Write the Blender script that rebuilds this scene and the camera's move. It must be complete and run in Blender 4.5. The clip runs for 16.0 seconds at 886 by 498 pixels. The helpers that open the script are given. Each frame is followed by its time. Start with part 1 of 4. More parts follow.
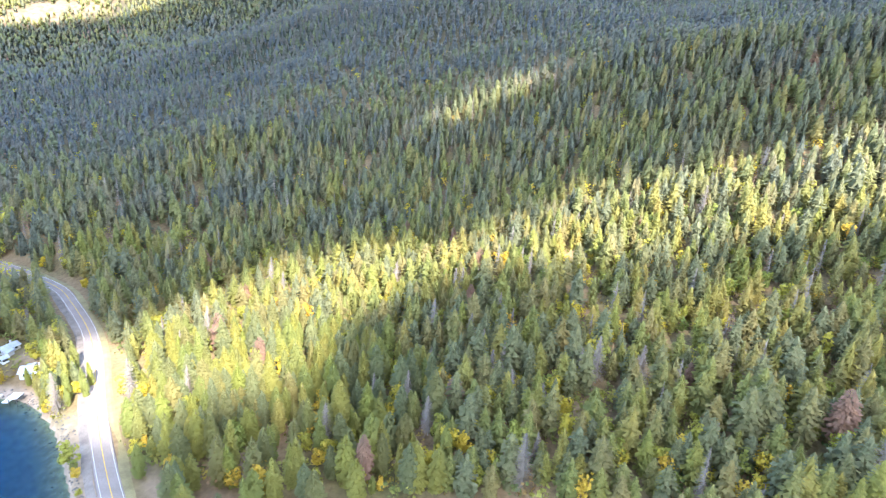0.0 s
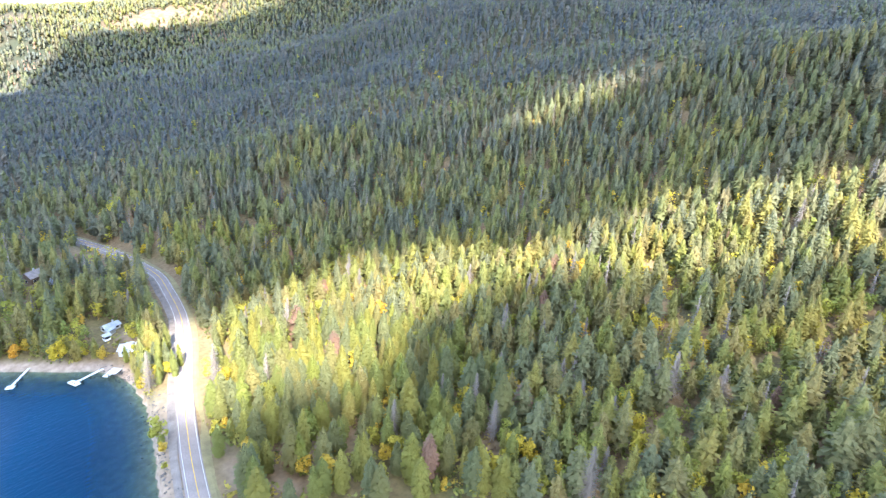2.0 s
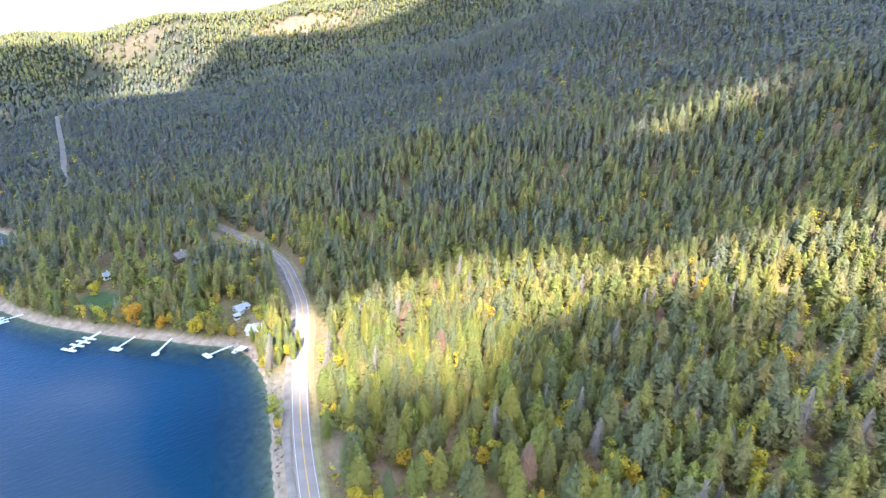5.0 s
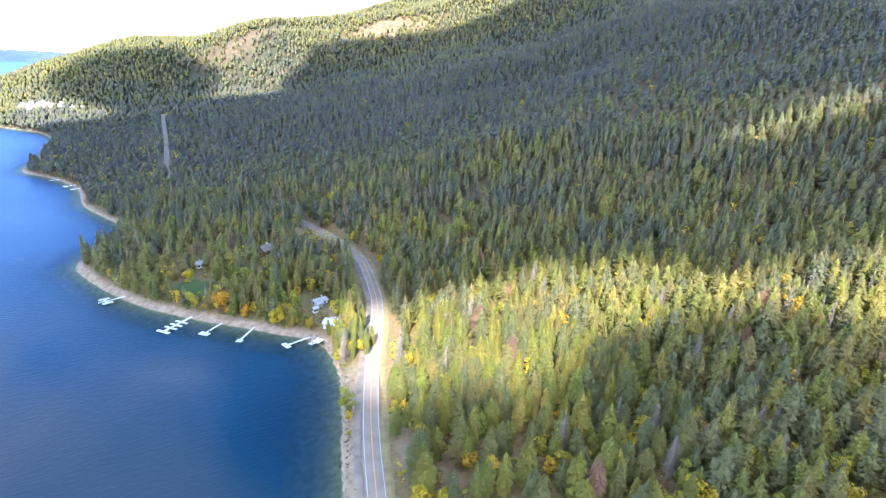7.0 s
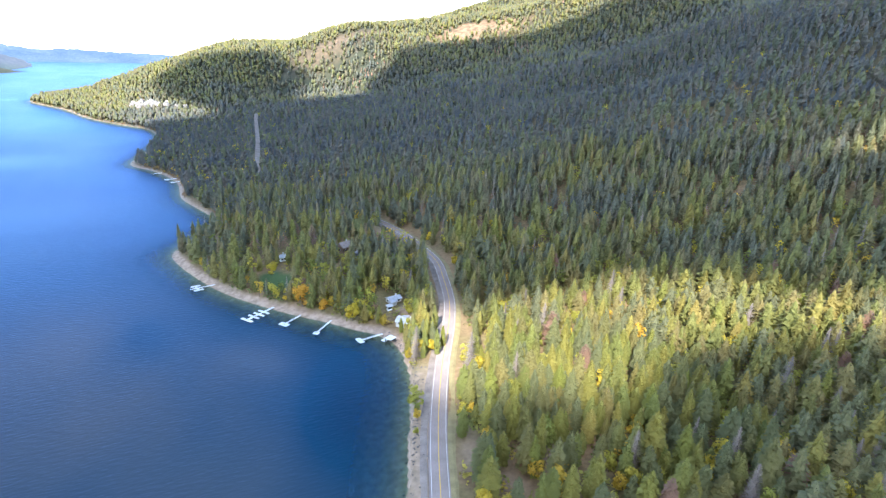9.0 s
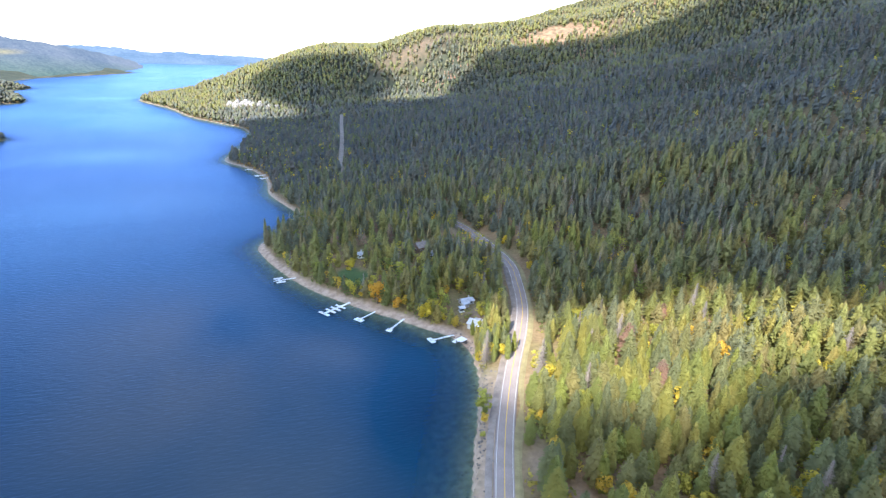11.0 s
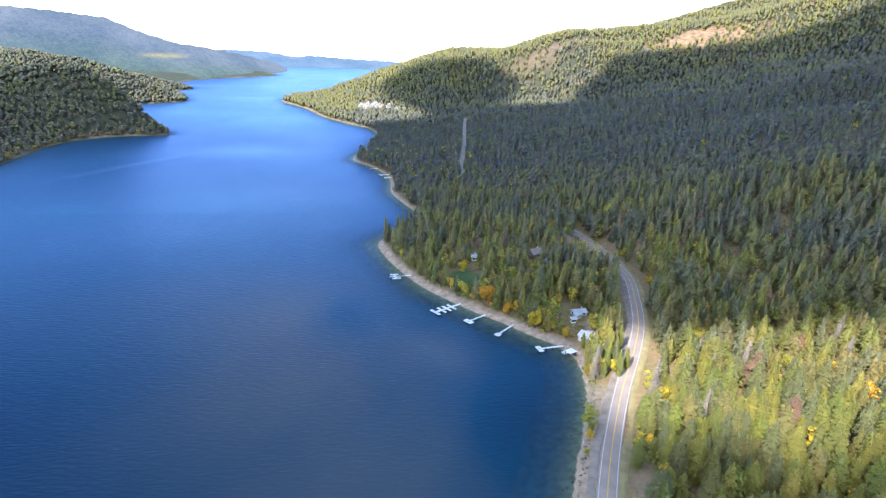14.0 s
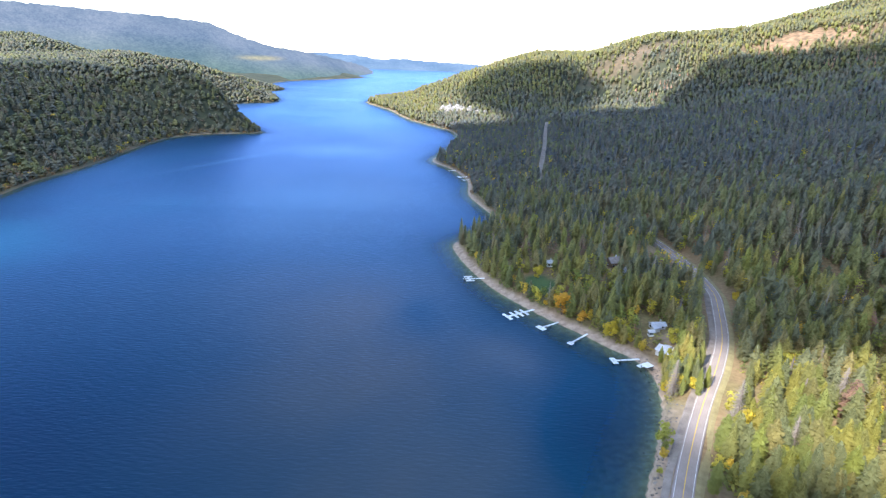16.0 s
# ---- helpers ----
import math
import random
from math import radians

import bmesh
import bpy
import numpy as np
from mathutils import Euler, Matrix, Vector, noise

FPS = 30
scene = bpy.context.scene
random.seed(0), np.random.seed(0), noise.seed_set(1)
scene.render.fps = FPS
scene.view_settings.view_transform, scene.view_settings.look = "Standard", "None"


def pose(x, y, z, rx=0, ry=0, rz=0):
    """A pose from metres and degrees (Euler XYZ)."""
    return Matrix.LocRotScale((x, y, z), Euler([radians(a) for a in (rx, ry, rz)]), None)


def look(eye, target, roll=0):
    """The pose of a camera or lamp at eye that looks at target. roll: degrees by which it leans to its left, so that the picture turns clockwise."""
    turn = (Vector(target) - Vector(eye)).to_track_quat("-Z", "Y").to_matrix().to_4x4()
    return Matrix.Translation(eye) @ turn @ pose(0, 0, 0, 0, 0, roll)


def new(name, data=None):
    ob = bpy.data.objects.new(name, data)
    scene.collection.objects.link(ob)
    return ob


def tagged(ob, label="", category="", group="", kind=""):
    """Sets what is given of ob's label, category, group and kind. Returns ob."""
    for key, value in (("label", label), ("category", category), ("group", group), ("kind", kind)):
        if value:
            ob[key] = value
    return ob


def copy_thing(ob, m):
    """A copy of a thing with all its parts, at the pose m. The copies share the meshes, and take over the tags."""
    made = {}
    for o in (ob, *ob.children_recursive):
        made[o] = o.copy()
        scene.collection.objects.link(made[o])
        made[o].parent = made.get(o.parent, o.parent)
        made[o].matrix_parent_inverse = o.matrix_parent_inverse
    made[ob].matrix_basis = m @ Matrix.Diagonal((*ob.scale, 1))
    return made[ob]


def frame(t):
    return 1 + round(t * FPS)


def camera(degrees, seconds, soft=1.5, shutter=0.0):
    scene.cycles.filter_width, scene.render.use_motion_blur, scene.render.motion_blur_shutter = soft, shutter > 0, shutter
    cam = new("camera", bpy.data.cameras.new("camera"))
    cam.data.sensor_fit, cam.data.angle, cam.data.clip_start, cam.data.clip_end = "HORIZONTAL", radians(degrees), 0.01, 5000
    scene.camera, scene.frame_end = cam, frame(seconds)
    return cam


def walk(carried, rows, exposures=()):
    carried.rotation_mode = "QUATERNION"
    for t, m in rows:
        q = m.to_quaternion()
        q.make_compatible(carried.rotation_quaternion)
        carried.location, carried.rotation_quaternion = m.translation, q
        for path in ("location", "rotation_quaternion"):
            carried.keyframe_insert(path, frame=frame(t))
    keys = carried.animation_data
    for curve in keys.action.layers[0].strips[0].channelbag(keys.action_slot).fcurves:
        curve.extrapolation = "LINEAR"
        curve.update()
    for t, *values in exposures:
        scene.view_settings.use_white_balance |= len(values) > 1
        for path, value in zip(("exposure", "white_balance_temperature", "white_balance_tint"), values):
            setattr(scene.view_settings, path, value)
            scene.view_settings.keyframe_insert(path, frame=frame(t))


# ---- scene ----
cam = camera(74.5, 16.0, soft=1.3)
YAWS = ((0.0, 0.0), (0.5, 1.93), (1.0, 3.94), (1.5, 5.81), (2.0, 7.72), (2.5, 9.56), (3.0, 11.53), (3.5, 13.39), (4.0, 15.41),
        (6.5, 25.11), (7.0, 27.13), (7.5, 28.99), (8.0, 31.0), (8.5, 32.88), (9.0, 34.9),
        (11.5, 44.68), (12.0, 46.69), (12.5, 48.56), (13.0, 50.59), (13.5, 52.47), (14.0, 54.53), (14.5, 56.43), (15.0, 58.42),
        (15.5, 60.31), (16.0, 62.31))
EYE_Z = 118.0
METRES = 1.4             # metres to one unit of the plan, by the width of the road's lanes
walk(cam, [(t, pose(0, 0, EYE_Z * METRES, 70.98, -1.99, a - 62.31)) for t, a in YAWS],
     [(0.0, 3.42), (4.0, 3.2), (7.0, 2.93), (9.0, 2.72), (12.5, 2.49), (16.0, 2.4)])

# ---- light: autumn sun behind the viewer, broken by clouds ----
SUN_AZ, SUN_EL = -139.0, 40.0
TO_SUN = Vector((math.sin(radians(SUN_AZ)) * math.cos(radians(SUN_EL)), math.cos(radians(SUN_AZ)) * math.cos(radians(SUN_EL)),
                 math.sin(radians(SUN_EL))))
world = bpy.data.worlds.new("sky")
scene.world = world
world.use_nodes = True
wn, wl = world.node_tree.nodes, world.node_tree.links
sky = wn.new("ShaderNodeTexSky")
sky.sky_type, sky.sun_disc = "NISHITA", False
sky.ozone_density, sky.dust_density = 1.4, 0.5
sky.sun_elevation, sky.sun_rotation = radians(SUN_EL), radians(SUN_AZ)
wn["Background"].inputs[1].default_value = 0.15
wl.new(sky.outputs[0], wn["Background"].inputs[0])
sun = new("sun", bpy.data.lights.new("sun", "SUN"))
sun.data.energy, sun.data.angle, sun.data.color = 2.85, radians(0.6), (1.0, 0.98, 0.945)
sun.matrix_world = look(TO_SUN * 500, (0, 0, 0))


# ---- materials ----
def mat(name, rough=0.9):
    m = bpy.data.materials.new(name)
    m.use_nodes = True
    n, l = m.node_tree.nodes, m.node_tree.links
    b = n["Principled BSDF"]
    b.inputs["Roughness"].default_value = rough
    b.inputs["Specular IOR Level"].default_value = 0.25
    return m, n, l, b


def ramp(n, l, source, stops):
    r = n.new("ShaderNodeValToRGB")
    e = r.color_ramp.elements
    while len(e) < len(stops):
        e.new(0.5)
    for k, (at, c) in zip(e, stops):
        k.position, k.color = at, (*c, 1)
    l.new(source, r.inputs[0])
    return r.outputs[0]


def noise_of(n, l, scale, detail=4.0, where="Object"):
    co = n.new("ShaderNodeTexCoord")
    t = n.new("ShaderNodeTexNoise")
    t.inputs["Scale"].default_value, t.inputs["Detail"].default_value = scale, detail
    l.new(co.outputs[where], t.inputs["Vector"])
    return t.outputs[0]


def mixed(n, l, fac, a, b, how="MIX"):
    m = n.new("ShaderNodeMix")
    m.data_type, m.blend_type = "RGBA", how
    for s, v in ((0, fac), (6, a), (7, b)):
        if hasattr(v, "links"):
            l.new(v, m.inputs[s])
        else:
            m.inputs[s].default_value = v if s == 0 else (*v, 1)
    return m.outputs[2]


def bumped(n, l, b, height, strength, distance):
    k = n.new("ShaderNodeBump")
    k.inputs["Strength"].default_value, k.inputs["Distance"].default_value = strength, distance
    l.new(height, k.inputs["Height"])
    l.new(k.outputs[0], b.inputs["Normal"])


def two_tone(name, dark, light, scale, rough=0.9, fine=None, bump=0.3, dist=0.05):
    """A surface that varies at two scales between two colours, with fine relief."""
    m, n, l, b = mat(name, rough)
    big = ramp(n, l, noise_of(n, l, scale), ((0.3, dark), (0.7, light)))
    f = noise_of(n, l, fine or scale * 12, 6)
    shade = ramp(n, l, f, ((0.25, (0.7, 0.7, 0.7)), (0.75, (1.0, 1.0, 1.0))))
    l.new(mixed(n, l, 1.0, big, shade, "MULTIPLY"), b.inputs["Base Color"])
    bumped(n, l, b, f, bump, dist)
    return m


def attr(n, name):
    a = n.new("ShaderNodeAttribute")
    a.attribute_name = name
    return a.outputs["Fac"]


def foliage(name, stops, by="tint", glow=0.35, hazed=None):
    """Leaves and needles: thin, a little translucent; each tree takes its own tone."""
    m, n, l, b = mat(name, 0.75)
    if by == "tint":
        src = attr(n, "tint")
    else:
        src = n.new("ShaderNodeObjectInfo").outputs["Random"]
    tone = ramp(n, l, src, stops)
    if hazed:
        tone = mixed(n, l, attr(n, "hazed"), tone, ramp(n, l, src, hazed))
    v = ramp(n, l, noise_of(n, l, 0.9, 3), ((0.3, (0.72, 0.72, 0.72)), (0.7, (1.0, 1.0, 1.0))))
    c = mixed(n, l, 1.0, tone, v, "MULTIPLY")
    l.new(c, b.inputs["Base Color"])
    t = n.new("ShaderNodeBsdfTranslucent")
    l.new(c, t.inputs[0])
    x = n.new("ShaderNodeMixShader")
    x.inputs[0].default_value = glow
    l.new(b.outputs[0], x.inputs[1])
    l.new(t.outputs[0], x.inputs[2])
    l.new(x.outputs[0], n["Material Output"].inputs[0])
    return m


# tones differ from tree to tree: blue-green spruce, olive fir, fresh green pine, a few browned ones
CONIFER = ((0.0, (0.185, 0.187, 0.097)), (0.18, (0.212, 0.200, 0.087)), (0.32, (0.273, 0.219, 0.083)), (0.46, (0.210, 0.219, 0.068)),
           (0.60, (0.255, 0.240, 0.069)), (0.74, (0.309, 0.259, 0.069)), (0.87, (0.239, 0.244, 0.059)), (1.0, (0.338, 0.268, 0.079)))
# darker, bluer tones that paint distance haze onto the farther trees
HAZED_NEEDLES = ((0.0, (0.110, 0.124, 0.133)), (0.2, (0.134, 0.143, 0.133)), (0.38, (0.165, 0.149, 0.131)), (0.55, (0.129, 0.149, 0.114)),
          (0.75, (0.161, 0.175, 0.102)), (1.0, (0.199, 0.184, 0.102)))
AUTUMN = ((0.0, (0.22, 0.25, 0.06)), (0.35, (0.38, 0.35, 0.06)), (0.75, (0.54, 0.41, 0.05)), (1.0, (0.60, 0.37, 0.06)))
RED = ((0.0, (0.20, 0.125, 0.085)), (1.0, (0.30, 0.165, 0.105)))
GREY = ((0.0, (0.196, 0.162, 0.132)), (1.0, (0.278, 0.228, 0.190)))
CONIFER_NEAR = tuple((0.06 + 0.94 * a ** 0.85, (0.97 * c_[0], 1.02 * c_[1], 0.94 * c_[2])) for a, c_ in CONIFER)
SHRUB = ((0.0, (0.13, 0.16, 0.05)), (0.3, (0.20, 0.21, 0.06)), (0.6, (0.32, 0.29, 0.06)), (0.85, (0.45, 0.32, 0.06)), (1.0, (0.27, 0.165, 0.09)))
shrub_leaves = foliage("shrub_leaves_massed", SHRUB, glow=0.4)
needles = foliage("conifer_needles", CONIFER_NEAR, "object", 0.45)
needles_far = foliage("conifer_needles_massed", CONIFER, glow=0.45, hazed=HAZED_NEEDLES)
leaves = foliage("autumn_leaves", AUTUMN, "object", 0.45)
leaves_far = foliage("autumn_leaves_massed", AUTUMN, glow=0.45)
red_needles = foliage("dead_needles", RED, "object", 0.2)
red_needles_far = foliage("dead_needles_massed", RED, glow=0.2)
gold_leaves = foliage("golden_leaves", ((0.0, (0.50, 0.40, 0.05)), (0.6, (0.60, 0.43, 0.04)), (1.0, (0.62, 0.33, 0.04))), "object", 0.45)
bare_wood = foliage("bare_grey_wood", GREY, "object", 0.0)
bare_wood_far = foliage("bare_grey_wood_massed", GREY, glow=0.0)
bark = two_tone("bark", (0.10, 0.075, 0.06), (0.20, 0.15, 0.12), 0.8)
asphalt = two_tone("asphalt", (0.225, 0.178, 0.155), (0.285, 0.232, 0.208), 0.15, 0.85, 3.0, 0.1, 0.01)
gravel = two_tone("gravel", (0.15, 0.120, 0.10), (0.27, 0.222, 0.19), 0.25, 0.95, 4.0, 0.6, 0.05)
shore_stone = two_tone("shore_stone", (0.11, 0.092, 0.08), (0.20, 0.168, 0.148), 0.5, 0.9, 4.0, 0.6, 0.05)
dry_grass = two_tone("dry_grass", (0.20, 0.16, 0.08), (0.30, 0.25, 0.12), 0.3, 0.95, 3.0, 0.8, 0.1)
white_line = two_tone("white_road_paint", (0.45, 0.44, 0.42), (0.66, 0.65, 0.62), 0.5, 0.7)
yellow_line = two_tone("yellow_road_paint", (0.62, 0.36, 0.04), (0.75, 0.45, 0.06), 0.5, 0.7)
pale_rock = two_tone("pale_rock", (0.13, 0.12, 0.108), (0.34, 0.315, 0.29), 0.25, 0.95, 0.5, 1.0, 1.0)
dock_wood = two_tone("pale_dock_boards", (0.58, 0.58, 0.57), (0.80, 0.80, 0.78), 0.6, 0.8, 6.0)

pale_roof = two_tone("pale_metal_roof", (0.26, 0.275, 0.305), (0.40, 0.42, 0.455), 0.4, 0.5, 5.0, 0.1)
white_roof = two_tone("white_roof", (0.33, 0.345, 0.37), (0.46, 0.475, 0.50), 0.4, 0.6, 5.0, 0.1)
brown_roof = two_tone("brown_shingle_roof", (0.16, 0.13, 0.12), (0.26, 0.22, 0.20), 0.6, 0.9, 5.0)
siding = two_tone("grey_siding", (0.34, 0.33, 0.31), (0.46, 0.44, 0.42), 0.5, 0.8, 5.0, 0.1)
log_wall = two_tone("brown_log_wall", (0.14, 0.09, 0.06), (0.22, 0.15, 0.10), 0.6, 0.8, 5.0)
white_wall = two_tone("white_painted_wall", (0.66, 0.66, 0.65), (0.80, 0.80, 0.79), 0.5, 0.7, 5.0, 0.1)
dark_wood = two_tone("weathered_dark_wood", (0.07, 0.06, 0.05), (0.13, 0.11, 0.10), 0.8)
glass_m, n, l, b = mat("window_glass", 0.05)
b.inputs["Base Color"].default_value = (0.03, 0.035, 0.04, 1)
b.inputs["Specular IOR Level"].default_value = 0.6
# far hills glow by emission; distance haze is painted into their blue tones
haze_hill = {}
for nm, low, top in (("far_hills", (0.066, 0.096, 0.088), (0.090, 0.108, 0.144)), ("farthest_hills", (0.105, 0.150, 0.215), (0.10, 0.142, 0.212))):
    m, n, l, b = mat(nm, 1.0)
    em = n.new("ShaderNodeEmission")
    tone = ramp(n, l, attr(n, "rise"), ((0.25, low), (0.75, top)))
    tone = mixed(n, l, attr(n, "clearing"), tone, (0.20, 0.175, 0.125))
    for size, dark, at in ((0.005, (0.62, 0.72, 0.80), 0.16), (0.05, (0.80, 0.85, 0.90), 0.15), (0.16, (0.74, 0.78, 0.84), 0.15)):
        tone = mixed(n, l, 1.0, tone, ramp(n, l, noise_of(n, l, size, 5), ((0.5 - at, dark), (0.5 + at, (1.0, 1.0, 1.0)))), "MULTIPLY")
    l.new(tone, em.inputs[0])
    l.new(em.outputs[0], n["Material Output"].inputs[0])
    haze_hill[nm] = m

# forest floor: brown litter, moss and low scrub; pale gravel along the water; a sandy logged slope and a mown lawn
ground_m, n, l, b = mat("forest_floor", 0.97)
litter = ramp(n, l, noise_of(n, l, 0.05, 8), ((0.25, (0.15, 0.14, 0.05)), (0.5, (0.21, 0.145, 0.075)), (0.75, (0.28, 0.18, 0.10))))
spots = ramp(n, l, noise_of(n, l, 0.6, 6), ((0.3, (0.6, 0.6, 0.6)), (0.7, (1.0, 1.0, 1.0))))
floor_c = mixed(n, l, 1.0, litter, spots, "MULTIPLY")
beach_c = ramp(n, l, noise_of(n, l, 0.4, 8), ((0.3, (0.21, 0.150, 0.110)), (0.7, (0.385, 0.285, 0.215))))
log_c = ramp(n, l, noise_of(n, l, 0.13, 8), ((0.35, (0.09, 0.062, 0.036)), (0.65, (0.235, 0.142, 0.085))))
lawn_c = ramp(n, l, noise_of(n, l, 0.3, 6), ((0.3, (0.04, 0.072, 0.025)), (0.7, (0.06, 0.10, 0.033))))
# near-black far floor paints in the shade between distant trees
canopy_shade_c = ramp(n, l, noise_of(n, l, 0.03, 10), ((0.3, (0.022, 0.028, 0.017)), (0.55, (0.036, 0.040, 0.024)), (0.75, (0.055, 0.048, 0.031))))
c = mixed(n, l, attr(n, "woods"), floor_c, canopy_shade_c)
c = mixed(n, l, attr(n, "beach"), c, beach_c)
c = mixed(n, l, attr(n, "logged"), c, log_c)
c = mixed(n, l, attr(n, "lawn"), c, lawn_c)
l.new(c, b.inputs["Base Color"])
bumped(n, l, b, noise_of(n, l, 0.5, 8), 0.8, 0.4)

# lake: a blue body under a clear surface with small wind waves; the bed shows in the shallows
water_m, n, l, b = mat("lake_water", 0.3)
b.inputs["Specular IOR Level"].default_value = 0.0
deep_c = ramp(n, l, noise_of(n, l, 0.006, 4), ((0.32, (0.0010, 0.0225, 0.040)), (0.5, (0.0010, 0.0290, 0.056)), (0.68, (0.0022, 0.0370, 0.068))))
# cloud and clear-sky reflections are painted into the water's body colour
deep_c = mixed(n, l, attr(n, "clear_sky_tint"), deep_c, (0.0008, 0.0130, 0.030))
l.new(mixed(n, l, attr(n, "cloud_tint"), deep_c, (0.050, 0.055, 0.054)), b.inputs["Base Color"])
co = n.new("ShaderNodeTexCoord")
mp = n.new("ShaderNodeMapping")
mp.inputs["Rotation"].default_value = (0, 0, radians(25))
mp.inputs["Scale"].default_value = (0.3, 1.0, 1.0)
l.new(co.outputs["Object"], mp.inputs[0])
wv = n.new("ShaderNodeTexNoise")
wv.inputs["Scale"].default_value, wv.inputs["Detail"].default_value = 0.9, 5
l.new(mp.outputs[0], wv.inputs["Vector"])
rip = n.new("ShaderNodeBump")
rip.inputs["Strength"].default_value, rip.inputs["Distance"].default_value = 0.75, 0.4
l.new(wv.outputs[0], rip.inputs["Height"])
sheen, edge, body = n.new("ShaderNodeBsdfGlossy"), n.new("ShaderNodeFresnel"), n.new("ShaderNodeMixShader")
slick_sheen = n.new("ShaderNodeMapping")
slick_sheen.inputs["Rotation"].default_value = (0, 0, radians(-20))
slick_sheen.inputs["Scale"].default_value = (1.0, 0.3, 1.0)
l.new(co.outputs["Object"], slick_sheen.inputs[0])
calm = n.new("ShaderNodeTexNoise")
calm.inputs["Scale"].default_value, calm.inputs["Detail"].default_value = 0.012, 5
l.new(slick_sheen.outputs[0], calm.inputs["Vector"])
# blue sheen tint stands in for sky reflected by the waves
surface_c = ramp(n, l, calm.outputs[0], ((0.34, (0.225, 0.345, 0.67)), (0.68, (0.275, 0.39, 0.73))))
# slicks and streaks, plus broad painted patches of sky sheen, lie paler
l.new(mixed(n, l, attr(n, "slick_sheen"), surface_c, (0.38, 0.56, 0.96)), sheen.inputs["Color"])
edge.inputs["IOR"].default_value = 1.333
for k in (sheen, edge):
    l.new(rip.outputs[0], k.inputs["Normal"])
sheen.inputs["Roughness"].default_value = 0.30
l.new(edge.outputs[0], body.inputs[0])
l.new(b.outputs[0], body.inputs[1])
l.new(sheen.outputs[0], body.inputs[2])
clear = n.new("ShaderNodeBsdfTransparent")
clear.inputs[0].default_value = (0.66, 0.84, 0.74, 1)
mx = n.new("ShaderNodeMixShader")
l.new(ramp(n, l, attr(n, "depth"), ((0.0, (0.2, 0.2, 0.2)), (0.2, (0.66, 0.66, 0.66)), (0.5, (0.92, 0.92, 0.92)), (1.0, (1.0, 1.0, 1.0)))), mx.inputs[0])
l.new(clear.outputs[0], mx.inputs[1])
l.new(body.outputs[0], mx.inputs[2])
l.new(mx.outputs[0], n["Material Output"].inputs[0])


# ---- the lie of the land ----
def curve_through(pts, each=6):
    """A smooth line through the points."""
    p = np.array(pts, float)
    p = np.vstack([2 * p[0] - p[1], p, 2 * p[-1] - p[-2]])
    out = []
    for i in range(1, len(p) - 2):
        a, b_, c_, d = p[i - 1], p[i], p[i + 1], p[i + 2]
        for k in range(each):
            t = k / each
            out.append(0.5 * (2 * b_ + (c_ - a) * t + (2 * a - 5 * b_ + 4 * c_ - d) * t * t + (3 * b_ - a - 3 * c_ + d) * t ** 3))
    out.append(p[-2])
    return np.array(out)


EAST_SHORE = curve_through([(-190, -700), (-85, -250), (-38, -60), (2, 20), (32, 78), (53, 114), (64, 136), (72, 153), (80, 170), (85, 187), (86, 200),
                            (82, 212), (75, 220), (66, 232), (54, 246), (41, 264), (29, 284), (19, 310), (12, 336), (11, 353), (23, 374), (43, 400), (44, 414), (34, 451), (26, 487),
                            (27, 544), (13, 596), (-8, 640), (6, 700), (24, 800), (22, 860), (11, 904), (-18, 951), (-59, 1034), (-100, 1167),
                            (-163, 1318), (-120, 1430), (10, 1600), (70, 1900), (50, 2400), (-50, 2650), (-110, 2850)], 4)
WEST_SHORE = curve_through([(-420, -700), (-340, -200), (-330, 150), (-330, 330), (-336, 436), (-340, 481), (-336, 522), (-336, 578), (-339, 627),
                            (-343, 685), (-337, 736), (-316, 767), (-286, 788), (-245, 807), (-300, 880), (-400, 1000), (-440, 1120), (-396, 1197),
                            (-345, 1258), (-390, 1400), (-440, 1500), (-415, 1590), (-500, 1750), (-495, 1950), (-400, 2130), (-300, 2330),
                            (-330, 2500), (-330, 2700), (-300, 2850)], 4)
LAKE = np.vstack([EAST_SHORE, WEST_SHORE[::-1]])
ROAD = curve_through([(-45, -140), (-10, -45), (27, 40), (55.8, 99.5), (68.6, 126.6), (79.0, 146.8), (92.8, 171), (109.8, 198), (122.8, 222), (134.5, 252), (140.8, 272),
                      (143, 296), (143.5, 318), (141.5, 340), (135, 368), (122, 400), (106, 440), (96, 470), (91, 500), (99, 560), (118, 660),
                      (142, 795), (156, 870)], 6)
ROAD_Z = np.interp(ROAD[:, 1], (-140, 130, 330, 420, 520, 700, 900), (5, 5, 6, 8, 11, 15, 22))


def far_from(x, y, line):
    """Distance from points to a line, and the nearest vertex's index on it."""
    best, at = np.full(x.shape, 1e9), np.zeros(x.shape, int)
    for i in range(len(line) - 1):
        a, d = line[i], line[i + 1] - line[i]
        t = np.clip(((x - a[0]) * d[0] + (y - a[1]) * d[1]) / (d @ d), 0, 1)
        q = np.hypot(x - a[0] - t * d[0], y - a[1] - t * d[1])
        near = q < best
        best, at = np.where(near, q, best), np.where(near, i, at)
    return best, at


def inside(x, y, poly):
    odd = np.zeros(x.shape, bool)
    for (x0, y0), (x1, y1) in zip(poly, np.roll(poly, -1, axis=0)):
        cross = (y0 > y) != (y1 > y)
        odd ^= cross & (x < (x1 - x0) * (y - y0) / (y1 - y0 + 1e-12) + x0)
    return odd


